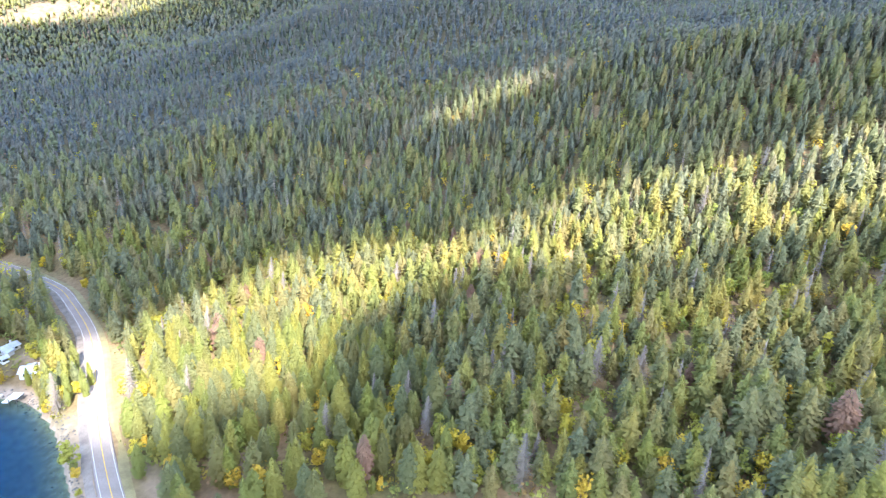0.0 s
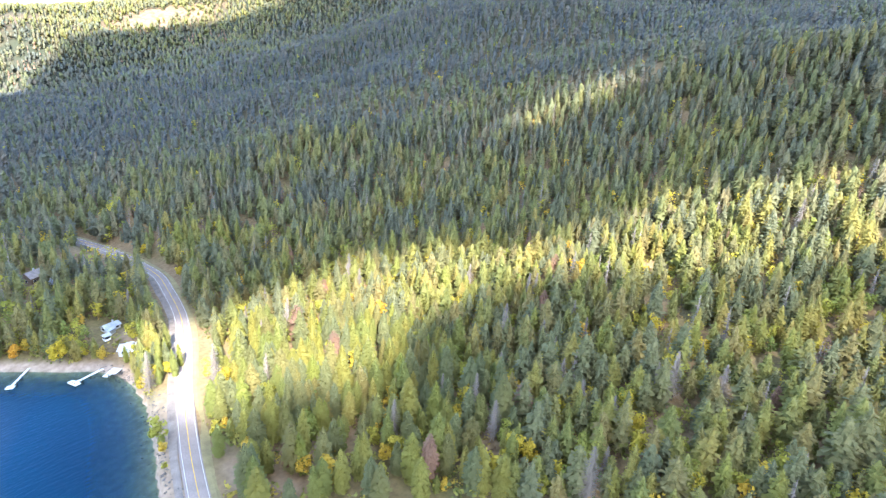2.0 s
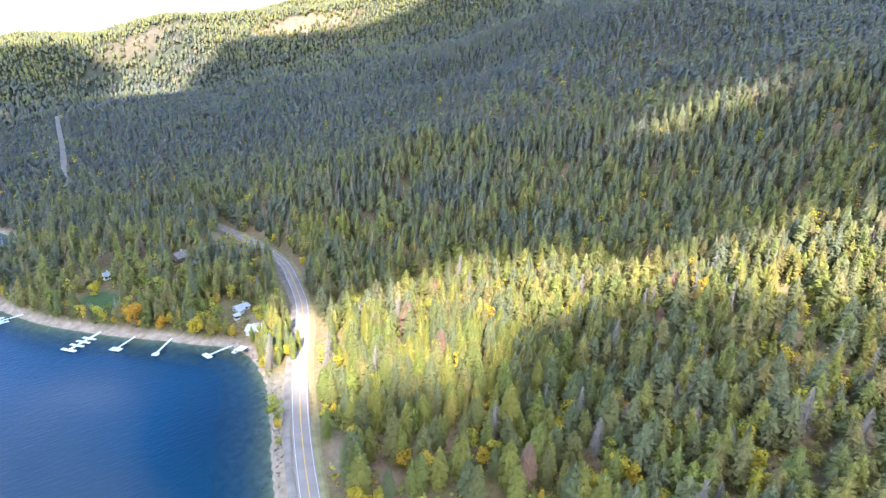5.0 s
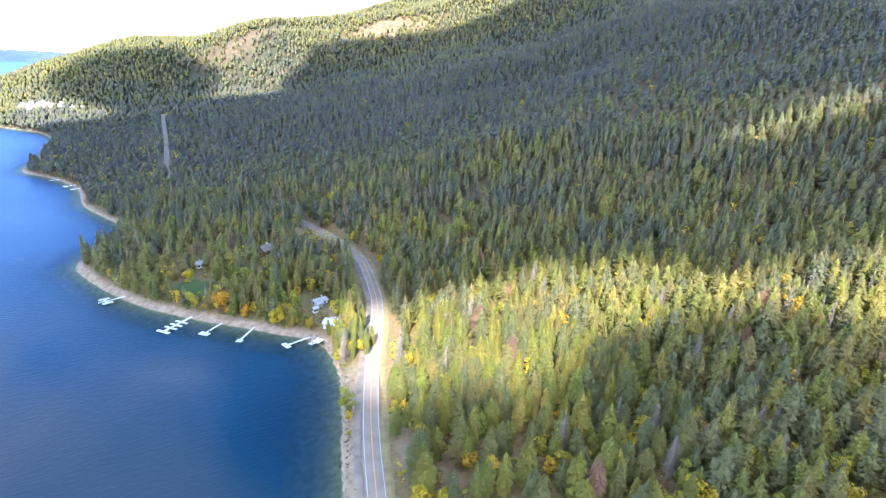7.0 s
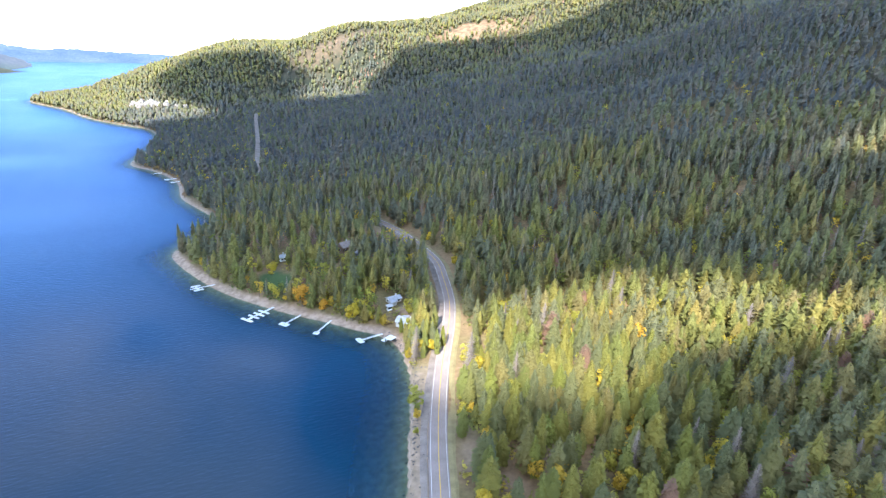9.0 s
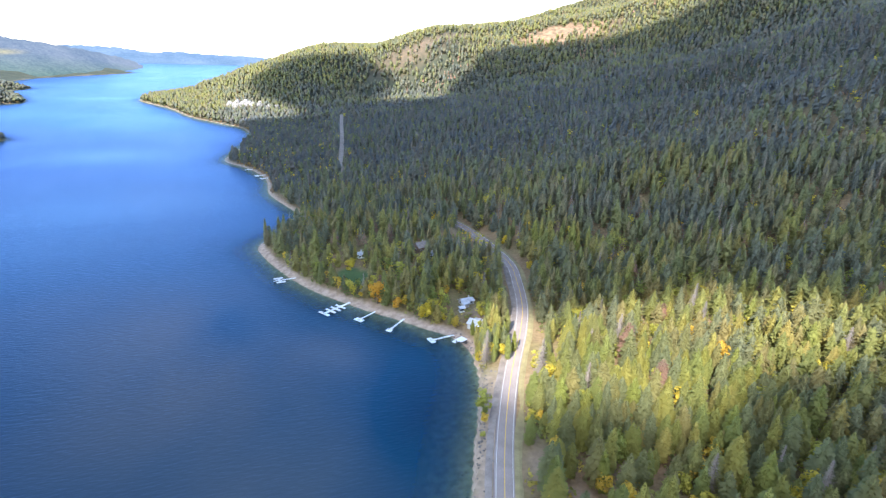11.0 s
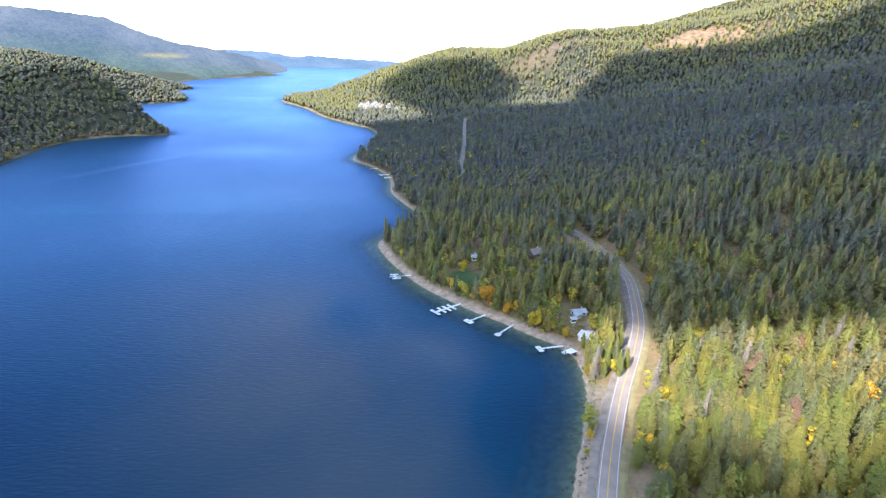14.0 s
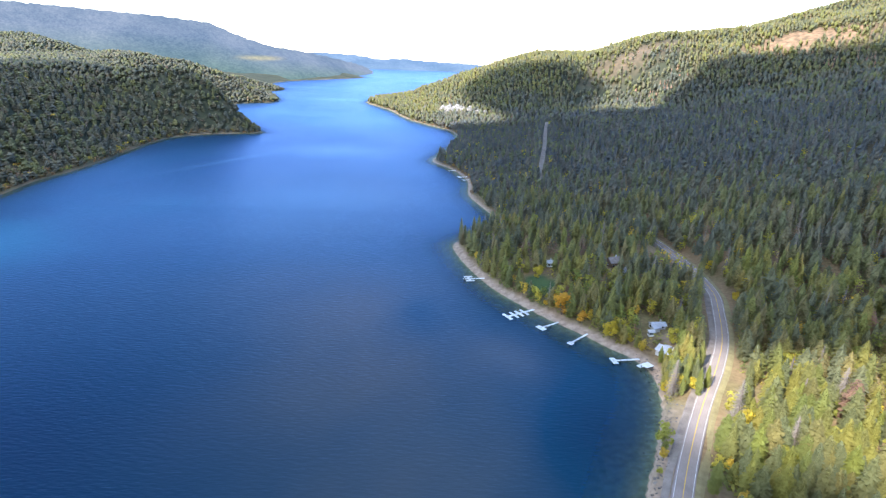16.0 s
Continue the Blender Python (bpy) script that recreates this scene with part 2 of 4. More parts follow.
def waves(x, y, size, seed):
    """Cheap rolling relief, about -1 to 1."""
    r = np.random.RandomState(seed)
    out = np.zeros(np.shape(x))
    for k in range(6):
        a, ph, f = r.uniform(0, 6.28), r.uniform(0, 6.28), r.uniform(0.6, 1.6) * 6.28 / size
        out += np.sin((x * math.cos(a) + y * math.sin(a)) * f + ph)
    return out / 3.2


def bell(x, y, cx, cy, rx, ry, turn=0.0):
    c, s = math.cos(radians(turn)), math.sin(radians(turn))
    u, v = ((x - cx) * c + (y - cy) * s) / rx, (-(x - cx) * s + (y - cy) * c) / ry
    return np.exp(-(u * u + v * v))


EAST = ((0, 3, 10, 20, 80, 130, 220, 370, 600, 900, 1300, 2500), (0, 0.9, 2.6, 4.5, 8.5, 17, 37, 97, 155, 240, 325, 365))
WEST = ((0, 3, 20, 60, 110, 180, 260, 420, 700, 1200, 2000, 3500), (0, 1.0, 7.5, 31, 56, 79, 79, 63, 73, 97, 115, 125))


def height(x, y):
    x, y = np.asarray(x, float), np.asarray(y, float)
    de, _ = far_from(x, y, EAST_SHORE)
    dw, _ = far_from(x, y, WEST_SHORE)
    s = np.minimum(de, dw)
    low = np.interp(y, (330, 560, 880, 1030), (1, 0.62, 0.6, 1.0))
    east = np.interp(de, *EAST) * np.where(de < 420, low, low + (1 - low) * np.clip((de - 420) / 300, 0, 1))
    past = np.interp(y, (1330, 1650, 2600), (0, 0.62, 0.72)) * (1 - np.clip((x - 330) / 420, 0, 1))
    east = east * (1 - past) + 46 * bell(x, y, 140, 1250, 160, 190) * np.clip(de / 120, 0, 1)
    cap = 3 + 82 * np.clip((x - 300) / 320, 0, 1) + 0.25 * np.clip(x - 620, 0, None)
    east = east + (np.minimum(east, cap) - east) * np.clip((y - 1450) / 500, 0, 1)
    west = np.interp(dw, *WEST) * (1 - 0.35 * bell(x, y, -700, 2300, 330, 700)) 
    west = west + 38 * bell(x, y, -345, 838, 75, 55) * np.clip(dw / 25, 0, 1)
    west = west * (1 - 0.5 * np.clip((y - 1230) / 330, 0, 1)) + 62 * bell(x, y, -1010, 1440, 230, 300) * np.clip(dw / 200, 0, 1)
    west = west - np.maximum(west - 18, 0) * np.clip((y - 1800) / 400, 0, 1)
    cap = np.interp(-x, (900, 1400, 1700, 2600), (8, 20, 30, 40))
    west = west + (np.minimum(west, cap) - west) * np.clip((y - 2700) / 500, 0, 1)
    side = np.clip((dw - de) / 300 + 0.5, 0, 1)
    z = east * side + west * (1 - side)
    z = z + np.clip(s / 260, 0, 1) * (10 * waves(x, y, 260, 3) + 20 * waves(x, y, 700, 5)) * np.clip(s / 500, 0.3, 1)
    z = z + np.clip(s / 60, 0, 1) * 1.2 * waves(x, y, 45, 8)
    z = z - np.maximum(z - 10, 0) * np.clip((y - 2250) / 500, 0, 1)
    z = np.where(inside(x, y, LAKE), -np.minimum(0.22 * s, 24), z)
    z = z - np.maximum(z + 6, 0) * np.clip((y - 2350) / 150, 0, 1)
    dr, at = far_from(x, y, ROAD)
    k = np.clip((dr - 6.2) / 14, 0, 1)
    k = k * k * (3 - 2 * k)
    return np.where(z > 0, (ROAD_Z[at] - 0.25) * (1 - k) + z * k, z)


def open_ground(x, y):
    """Gravel banks by the road and bare spots on the lower slope."""
    de, _ = far_from(np.asarray(x, float), np.asarray(y, float), EAST_SHORE)
    bank = bell(x, y, 78, 123, 3, 10, -28) + bell(x, y, 81, 105, 3.5, 4.5) + bell(x, y, 98, 108, 6, 3, 40) + 0.8 * bell(x, y, 101, 222, 4, 6)
    strip = np.clip((21 - de) / 6, 0, 1) * np.clip((176 - y) / 8, 0, 1) * (np.asarray(x) < np.interp(y, ROAD[:, 1], ROAD[:, 0]) + 2)
    return np.clip(bank + strip, 0, 1)


# ---- mesh helpers ----
def mesh_of(name, verts, faces, material, smooth=False):
    me = bpy.data.meshes.new(name)
    me.from_pydata([tuple(v) for v in verts] if not isinstance(verts, np.ndarray) else verts.tolist(), [],
                   faces.tolist() if isinstance(faces, np.ndarray) else faces)
    if material:
        me.materials.append(material)
    if smooth:
        me.polygons.foreach_set("use_smooth", np.ones(len(me.polygons), bool))
    return me


def part(name, bm, material, parent=None, label=""):
    """Links a bmesh as one mesh object, under a thing or a part if one is given."""
    me = bpy.data.meshes.new(name)
    bm.to_mesh(me)
    bm.free()
    me.materials.append(material)
    ob = new(name, me)
    ob.parent = parent
    return tagged(ob, label)


def with_mesh(name, me, parent=None, label=""):
    ob = new(name, me)
    ob.parent = parent
    return tagged(ob, label)


def box(bm, x0, x1, y0, y1, z0, z1, m=None):
    v = [bm.verts.new((m or Matrix()) @ Vector((x, y, z))) for z in (z0, z1) for y in (y0, y1) for x in (x0, x1)]
    for f in ((0, 2, 3, 1), (4, 5, 7, 6), (0, 1, 5, 4), (2, 6, 7, 3), (0, 4, 6, 2), (1, 3, 7, 5)):
        bm.faces.new([v[i] for i in f])
    return v


def point_attr(me, name, values):
    a = me.attributes.new(name, "FLOAT", "POINT")
    a.data.foreach_set("value", np.asarray(values, np.float32).ravel())


def steps(*runs):
    out = [runs[0][0]]
    for a, b_, d in runs:
        out.extend(np.linspace(a, b_, max(2, int(round((b_ - a) / d)) + 1))[1:])
    return np.array(out)


# ---- ground and lake ----
GX = steps((-4500, -900, 100), (-900, -400, 20), (-400, -250, 10), (-250, -20, 8), (-20, 104, 1.7), (104, 200, 4), (200, 620, 9), (620, 1400, 30), (1400, 3000, 100))
GY = steps((-800, 60, 28), (60, 240, 1.9), (240, 480, 4.6), (480, 760, 6), (760, 1500, 12), (1500, 2400, 45), (2400, 4900, 100))
X, Y = np.meshgrid(GX, GY)
Z = height(X, Y)
LOGGED = (578, 1000, 95, 36)


def logged_at(x, y):
    return bell(x, y, *LOGGED, -12)


def sparse_at(x, y):
    """Open, burnt-over slope with few trees."""
    return bell(x, y, 300, 1060, 120, 110) + bell(x, y, 430, 1110, 110, 80) + 0.7 * bell(x, y, 640, 960, 90, 60)


def rusty_at(x, y):
    """Stands killed by beetles, still holding red needles."""
    return bell(x, y, 586, 885, 45, 24) + bell(x, y, 542, 552, 34, 26) + 0.7 * bell(x, y, 335, 945, 40, 30) + 0.5 * bell(x, y, 74, 316, 12, 14) + 0.3 * bell(x, y, 420, 330, 40, 30)


def lawn_at(x, y):
    return bell(x, y, 55, 278, 9, 13, 30)


def shore_top(x, y):
    """Height up to which the bank is bare: a wide beach by the houses, a narrow one elsewhere."""
    return np.where((x > -60) & (y < 720), np.interp(y, (150, 200, 350, 420), (0.8, 1.65, 1.65, 1.0)), 0.6)


beach_w = np.where(X < -200, 0.35, 1.0) * np.maximum(np.clip((shore_top(X, Y) - Z) / 0.6, 0, 1), 0.6 * open_ground(X, Y))
idx = np.arange(X.size).reshape(X.shape)
quads = np.stack([idx[:-1, :-1], idx[:-1, 1:], idx[1:, 1:], idx[1:, :-1]], -1).reshape(-1, 4)
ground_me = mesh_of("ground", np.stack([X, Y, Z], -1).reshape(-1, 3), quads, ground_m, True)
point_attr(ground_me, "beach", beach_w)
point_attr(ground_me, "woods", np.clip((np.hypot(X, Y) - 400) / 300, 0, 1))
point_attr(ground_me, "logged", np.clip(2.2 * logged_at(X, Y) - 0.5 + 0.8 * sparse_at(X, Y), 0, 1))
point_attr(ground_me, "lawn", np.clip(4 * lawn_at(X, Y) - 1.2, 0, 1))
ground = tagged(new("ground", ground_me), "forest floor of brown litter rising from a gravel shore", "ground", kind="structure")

wet = (Z < 0.6)
keep = wet[:-1, :-1] | wet[:-1, 1:] | wet[1:, 1:] | wet[1:, :-1]
wq = quads[keep.ravel()]
used, inv = np.unique(wq, return_inverse=True)
wv_ = np.stack([X.ravel()[used], Y.ravel()[used], np.zeros(len(used))], -1)
lake_me = mesh_of("lake", wv_, inv.reshape(-1, 4), water_m, True)
point_attr(lake_me, "depth", np.clip(-Z.ravel()[used] / 9.0, 0, 1))
lx, ly = wv_[:, 0], wv_[:, 1]
# grey patches painted where clouds would be reflected
cloud_tint = 0.78 * bell(lx, ly, -14, 180, 55, 95, 10) + 0.5 * bell(lx, ly, -60, 270, 60, 50) + 0.45 * bell(lx, ly, 30, 212, 13, 22, 30) - 0.9 * bell(lx, ly, 58, 165, 19, 30, -20)
cloud_tint = cloud_tint * (1 + 0.22 * waves(lx, ly, 90, 61) + 0.08 * waves(lx, ly, 30, 62)) - 0.5 * bell(lx, ly, -8, 250, 14, 26)
# slicks and streaks, with wide bells that paint the sheen lighter
slick_sheen = 0.55 * bell(lx, ly, -130, 690, 55, 40) + 0.75 * bell(lx, ly, -125, 390, 100, 150) + 0.55 * bell(lx, ly, 32, 208, 9, 15, 30) + 0.35 * bell(lx, ly, -30, 1000, 120, 60) + 0.3 * bell(lx, ly, -190, 1350, 150, 40)
slick_sheen = slick_sheen * (0.9 + 0.15 * waves(lx, ly, 160, 63)) + 0.75 * bell(lx, ly, -225, 590, 62, 5, 61) + 0.25 * np.clip(waves(lx, ly * 2.2, 520, 64) - 0.25, 0, 1) * (ly > 420)
point_attr(lake_me, "cloud_tint", np.clip(cloud_tint, 0, 1))
# dark patches painted where clear sky would be reflected
point_attr(lake_me, "clear_sky_tint", np.clip(bell(lx, ly, -135, 140, 75, 80) + 0.6 * bell(lx, ly, 56, 163, 18, 28, -20), 0, 1))
point_attr(lake_me, "slick_sheen", np.clip(slick_sheen, 0, 1))
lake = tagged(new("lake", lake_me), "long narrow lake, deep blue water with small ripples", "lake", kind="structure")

# ---- road ----
rt = np.gradient(ROAD, axis=0)
rt /= np.hypot(rt[:, 0], rt[:, 1])[:, None]
RN = np.stack([rt[:, 1], -rt[:, 0]], 1)          # to the right of the way
RSM = ROAD_Z


def ribbon(name, offsets, lifts, material, i0=0, i1=None, wobble=0.0, seed=0):
    """A strip that follows the road, with an edge at each offset."""
    i1 = i1 or len(ROAD)
    r = np.random.RandomState(seed)
    sway = np.convolve(r.uniform(-1, 1, len(ROAD) + 6), np.ones(5) / 3, "same")
    rows = []
    for i in range(i0, i1):
        rows.append([(*(ROAD[i] + RN[i] * (o + (wobble * sway[i + k] if k in (0, len(offsets) - 1) else 0))), RSM[i] + h)
                     for k, (o, h) in enumerate(zip(offsets, lifts))])
    v = np.array(rows)
    w = v.shape[1]
    q = [(a * w + c_, a * w + c_ + 1, (a + 1) * w + c_ + 1, (a + 1) * w + c_) for a in range(len(rows) - 1) for c_ in range(w - 1)]
    return mesh_of(name, v.reshape(-1, 3), q, material)


SPLIT = int(np.argmax(ROAD[:, 1] > 470))
road = tagged(with_mesh("road", ribbon("road", (-3.1, -2.8, 0, 2.8, 3.1), (-0.25, 0.06, 0.12, 0.06, -0.25), asphalt, 0, SPLIT)),
              "two-lane grey asphalt highway with worn edges", "road", kind="structure")
tagged(with_mesh("gravel_road", ribbon("gravel_road", (-2.4, -2.0, 0, 2.0, 2.4), (-0.25, 0.04, 0.08, 0.04, -0.25), gravel, SPLIT - 1)),
       "straight brown gravel road cut through the forest", "road", kind="structure")
for k, o in enumerate((-2.38, 2.38)):
    tagged(with_mesh("edge_line", ribbon("edge_line", (o - 0.065, o + 0.065), (0.085, 0.085), white_line, 0, SPLIT), road), "white edge line")
tagged(with_mesh("centre_line", ribbon("centre_line", (-0.1, 0.1), (0.135, 0.135), yellow_line, 0, SPLIT), road), "yellow centre line")
tagged(with_mesh("gravel_shoulder", ribbon("gravel_shoulder", (-6.0, -4.6, -2.75), (-0.5, -0.06, 0.03), gravel, 0, SPLIT, wobble=0.9, seed=2)),
       "pale gravel shoulder on the lake side of the road", "shoulder", kind="structure")
tagged(with_mesh("grass_verge", ribbon("grass_verge", (2.75, 4.2, 6.2), (0.03, -0.02, -0.5), dry_grass, 0, SPLIT, wobble=1.2, seed=3)),
       "strip of dry yellow grass beside the road", "verge", kind="structure")


# ---- trees: shapes ----
def conifer(r, tiers, spokes, slim=0.16, bare=0.10, thin=1.0, blunt=0.6):
    """Crown of a conifer one unit high: a full, blunt-topped column of uneven drooping whorls, each an irregular star of boughs."""
    v, f = [], []
    sway = r.uniform(-0.02, 0.02, 2)
    for k in range(tiers):
        u = (k + r.uniform(-0.2, 0.2)) / max(1, tiers - 1)
        u = min(1.0, max(0.0, u))
        z = bare + (0.95 - bare) * u
        rad = slim * (1 - 0.985 * u ** 1.9) ** blunt * min(1, 0.78 + 1.1 * u) * r.uniform(0.8, 1.18) + 0.012
        rise = (1.0 - bare) / tiers * r.uniform(0.9, 1.25)
        ph, lean = r.uniform(0, 6.28), sway * u + r.uniform(-0.012, 0.012, 2)
        top = len(v)
        v.append((lean[0], lean[1], min(1.0, z + rise)))
        m = spokes * 2
        for i in range(m):
            a = ph + 6.283 * (i + r.uniform(-0.3, 0.3)) / m
            q = rad * (r.uniform(0.75, 1.25) if i % 2 == 0 else r.uniform(0.55, 0.95)) * thin
            v.append((lean[0] + q * math.cos(a), lean[1] + q * math.sin(a), z - rad * (r.uniform(0.0, 0.4) if i % 2 == 0 else r.uniform(-0.1, 0.15))))
        f += [(top, top + 1 + i, top + 1 + (i + 1) % m) for i in range(m)]
    return np.array(v), np.array(f)


def boughs(r, count, slim=0.12, bare=0.08, blunt=0.55, core=True, leaf=0.30, tiers=15, droop=(-0.05, 0.26)):
    """Crown of a conifer one unit high: flat sprays in uneven whorls round a dark core, full in the middle, with a rounded, ragged top."""
    v, f = [], []

    def reach(u):
        return slim * (1 - 0.985 * u ** 2.7) ** blunt * min(1, 0.72 + 0.9 * u) + 0.010

    sway = r.uniform(-0.025, 0.025, 2)
    if core:
        rings, sides = {"far": ((0.04, 0.55), 4), "plain": ((0.05, 0.42, 0.8), 5)}.get(core, ((0.0, 0.3, 0.62, 0.9), 6))
        for u in rings:
            for i in range(sides):
                a, q = 6.283 * (i + r.uniform(-0.25, 0.25)) / sides + 3 * u, {"far": 0.95, "plain": 0.82}.get(core, 0.66) * reach(u) * r.uniform(0.75, 1.15)
                v.append((q * math.cos(a) + sway[0] * u, q * math.sin(a) + sway[1] * u, bare + (0.96 - bare) * (u + r.uniform(-0.05, 0.05))))
        v.append((sway[0], sway[1], 0.985))
        for k in range(0, sides * (len(rings) - 1), sides):
            for i in range(sides):
                j = (i + 1) % sides
                f += [(k + i, k + j, k + sides + j), (k + i, k + sides + j, k + sides + i)]
        f += [(k + sides + i, k + sides + (i + 1) % sides, len(v) - 1) for i in range(sides)]
    lumps = r.uniform(0.74, 1.18, (tiers + 1, 7))
    for n_ in range(count):
        u = 1 - (1 - (n_ + r.uniform()) / count) ** 0.85
        if tiers < 30:
            u = min(1.0, (math.floor(u * tiers) + 0.5 + r.normal(0, 0.20)) / tiers)
        u = min(0.995, max(0.0, u))
        a = n_ * 2.39996 + r.uniform(-0.5, 0.5)
        q = reach(u) * r.uniform(0.66, 1.16) * lumps[int(u * tiers), int(a / 6.2832 * 7) % 7]
        z = bare + (0.965 - bare) * u
        c_, s = math.cos(a), math.sin(a)
        drop = q * (r.uniform(*droop) - 0.9 * max(0, u - 0.72))
        w = (leaf * q + 0.007) * r.uniform(0.7, 1.3)
        k, tw, i0 = len(v), r.uniform(-0.28, 0.28), r.uniform(0.15, 0.55) * q
        ox, oy = sway[0] * u, sway[1] * u
        v += [(ox + i0 * c_, oy + i0 * s, z + 0.1 * q), (ox + q * c_ - w * s, oy + q * s + w * c_, z - drop + tw * w),
              (ox + 0.94 * q * c_ + w * s, oy + 0.94 * q * s - w * c_, z - drop - tw * w)]
        f.append((k, k + 2, k + 1))
    return np.array(v), np.array(f)


def leafy(r, count, wide=0.30, low=0.22, spray=(0.035, 0.07)):
    """Crown of a broadleaf tree one unit high: several clumps of small leaf sprays with gaps between."""
    v, f = [], []
    clumps = [(r.uniform(-0.6, 0.6) * wide, r.uniform(-0.6, 0.6) * wide, r.uniform(low + 0.08, 0.88), r.uniform(0.32, 0.58) * wide) for _ in range(14)]
    for _ in range(count):
        cx, cy, cz, cr = clumps[r.randint(len(clumps))]
        d = r.normal(size=3)
        d /= np.linalg.norm(d)
        c_ = np.array((cx, cy, cz)) + d * cr * r.uniform(0.6, 1.05) * (1, 1, 1.1)
        s = r.uniform(*spray)
        e1 = np.cross(d, r.normal(size=3))
        e1 /= np.linalg.norm(e1)
        e2 = np.cross(d, e1) + 0.5 * d * r.uniform(-1, 1)
        k = len(v)
        v += [c_ - e1 * s, c_ + e2 * s * 0.8, c_ + e1 * s, c_ - e2 * s * 0.8]
        f += [(k, k + 1, k + 2), (k, k + 2, k + 3)]
    return np.array(v), np.array(f)


def trunk(r, thick=0.011, top=0.9, limbs=0, reach=0.0):
    """A tapered trunk one unit high with bare limbs."""
    v, f = [], []

    def rod(a, b_, ra, rb, n_):
        a, b_ = np.array(a, float), np.array(b_, float)
        d = (b_ - a) / np.linalg.norm(b_ - a)
        e1 = np.cross(d, (0.3, 0.5, 0.81))
        e1 /= np.linalg.norm(e1)
        e2 = np.cross(d, e1)
        k = len(v)
        for p, q in ((a, ra), (b_, rb)):
            v.extend(p + q * (e1 * math.cos(6.283 * i / n_) + e2 * math.sin(6.283 * i / n_)) for i in range(n_))
        for i in range(n_):
            j = (i + 1) % n_
            f.extend([(k + i, k + j, k + n_ + j), (k + i, k + n_ + j, k + n_ + i)])

    rod((0, 0, -0.03), (0, 0, top), thick, thick * 0.25, 5)
    for i in range(limbs):
        z = 0.18 + 0.76 * (i + r.uniform(0, 1)) / limbs
        a, q = r.uniform(0, 6.28), reach * (1.05 - z) * r.uniform(0.6, 1.2) + 0.015
        rod((0, 0, z), (q * math.cos(a), q * math.sin(a), z + q * r.uniform(-0.25, 0.35)), 0.0042, 0.0012, 3)
    return np.array(v), np.array(f)


def twiggy(r, count, slim=0.19):
    """A dead tree one unit high: a bare trunk in a haze of fine drooping twigs."""
    v, f = (a.tolist() for a in trunk(r, 0.008, 0.98))
    for _ in range(count):
        u = r.uniform(0.0, 1.0)
        z, q = 0.14 + 0.83 * u, slim * (1 - 0.85 * u ** 1.4) * r.uniform(0.3, 1.2)
        a, w = r.uniform(0, 6.28), 0.0075 * (160.0 / count) ** 0.45
        tip = (q * math.cos(a), q * math.sin(a), z + q * r.uniform(-0.7, 0.5))
        k = len(v)
        v += [[-w * math.sin(a), w * math.cos(a), z], [w * math.sin(a), -w * math.cos(a), z + w], list(tip)]
        f.append([k, k + 1, k + 2])
    return np.array(v), np.array(f)


def massed(name, shapes, pos, tall, wide, turn, tint, pick, material, label, category, smooth=True):
    """Many far trees as one piece of forest: each stands at its own place with its own size, turn and tone."""
    vs, fs, ts, at = [], [], [], 0
    for k, (v, f) in enumerate(shapes):
        q = np.where(pick == k)[0]
        if not len(q):
            continue
        c_, s = np.cos(turn[q])[:, None], np.sin(turn[q])[:, None]
        w, h = (tall[q] * wide[q])[:, None], tall[q][:, None]
        p = np.stack([(v[:, 0] * c_ - v[:, 1] * s) * w + pos[q, :1], (v[:, 0] * s + v[:, 1] * c_) * w + pos[q, 1:2], v[:, 2] * h + pos[q, 2:3]], -1)
        vs.append(p.reshape(-1, 3))
        fs.append((f[None] + at + (np.arange(len(q)) * len(v))[:, None, None]).reshape(-1, 3))
        ts.append(np.repeat(tint[q], len(v)))
        at += len(q) * len(v)
    v, f, t = np.vstack(vs), np.vstack(fs), np.concatenate(ts)
    me = bpy.data.meshes.new(name)
    me.vertices.add(len(v))
    me.vertices.foreach_set("co", v.astype(np.float32).ravel())
    me.loops.add(f.size)
    me.loops.foreach_set("vertex_index", f.astype(np.int32).ravel())
    me.polygons.add(len(f))
    me.polygons.foreach_set("loop_start", np.arange(0, f.size, 3, dtype=np.int32))
    me.polygons.foreach_set("use_smooth", np.full(len(f), smooth))
    me.update(calc_edges=True)
    me.materials.append(material)
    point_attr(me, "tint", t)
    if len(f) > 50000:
        # haze blend grows with distance, so farther needles turn bluer
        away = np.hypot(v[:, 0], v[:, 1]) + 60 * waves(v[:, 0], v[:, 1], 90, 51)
        point_attr(me, "hazed", np.clip((away - 230) / 330, 0, 1) * (1 - 0.75 * np.clip((away - 880) / 250, 0, 1) * (v[:, 0] > -250)) * np.where(v[:, 0] < -250, 0.68, 1.0))
    return tagged(new(name, me), label, category, kind="stuff")


# ---- trees: where they stand ----
rs = np.random.RandomState(11)


def open_wood(x, y):
    """Thinner, scrubby wood with many autumn bushes and dead trees."""
    return bell(x, y, 198, 20, 70, 60) + 0.6 * bell(x, y, 110, 95, 25, 25)


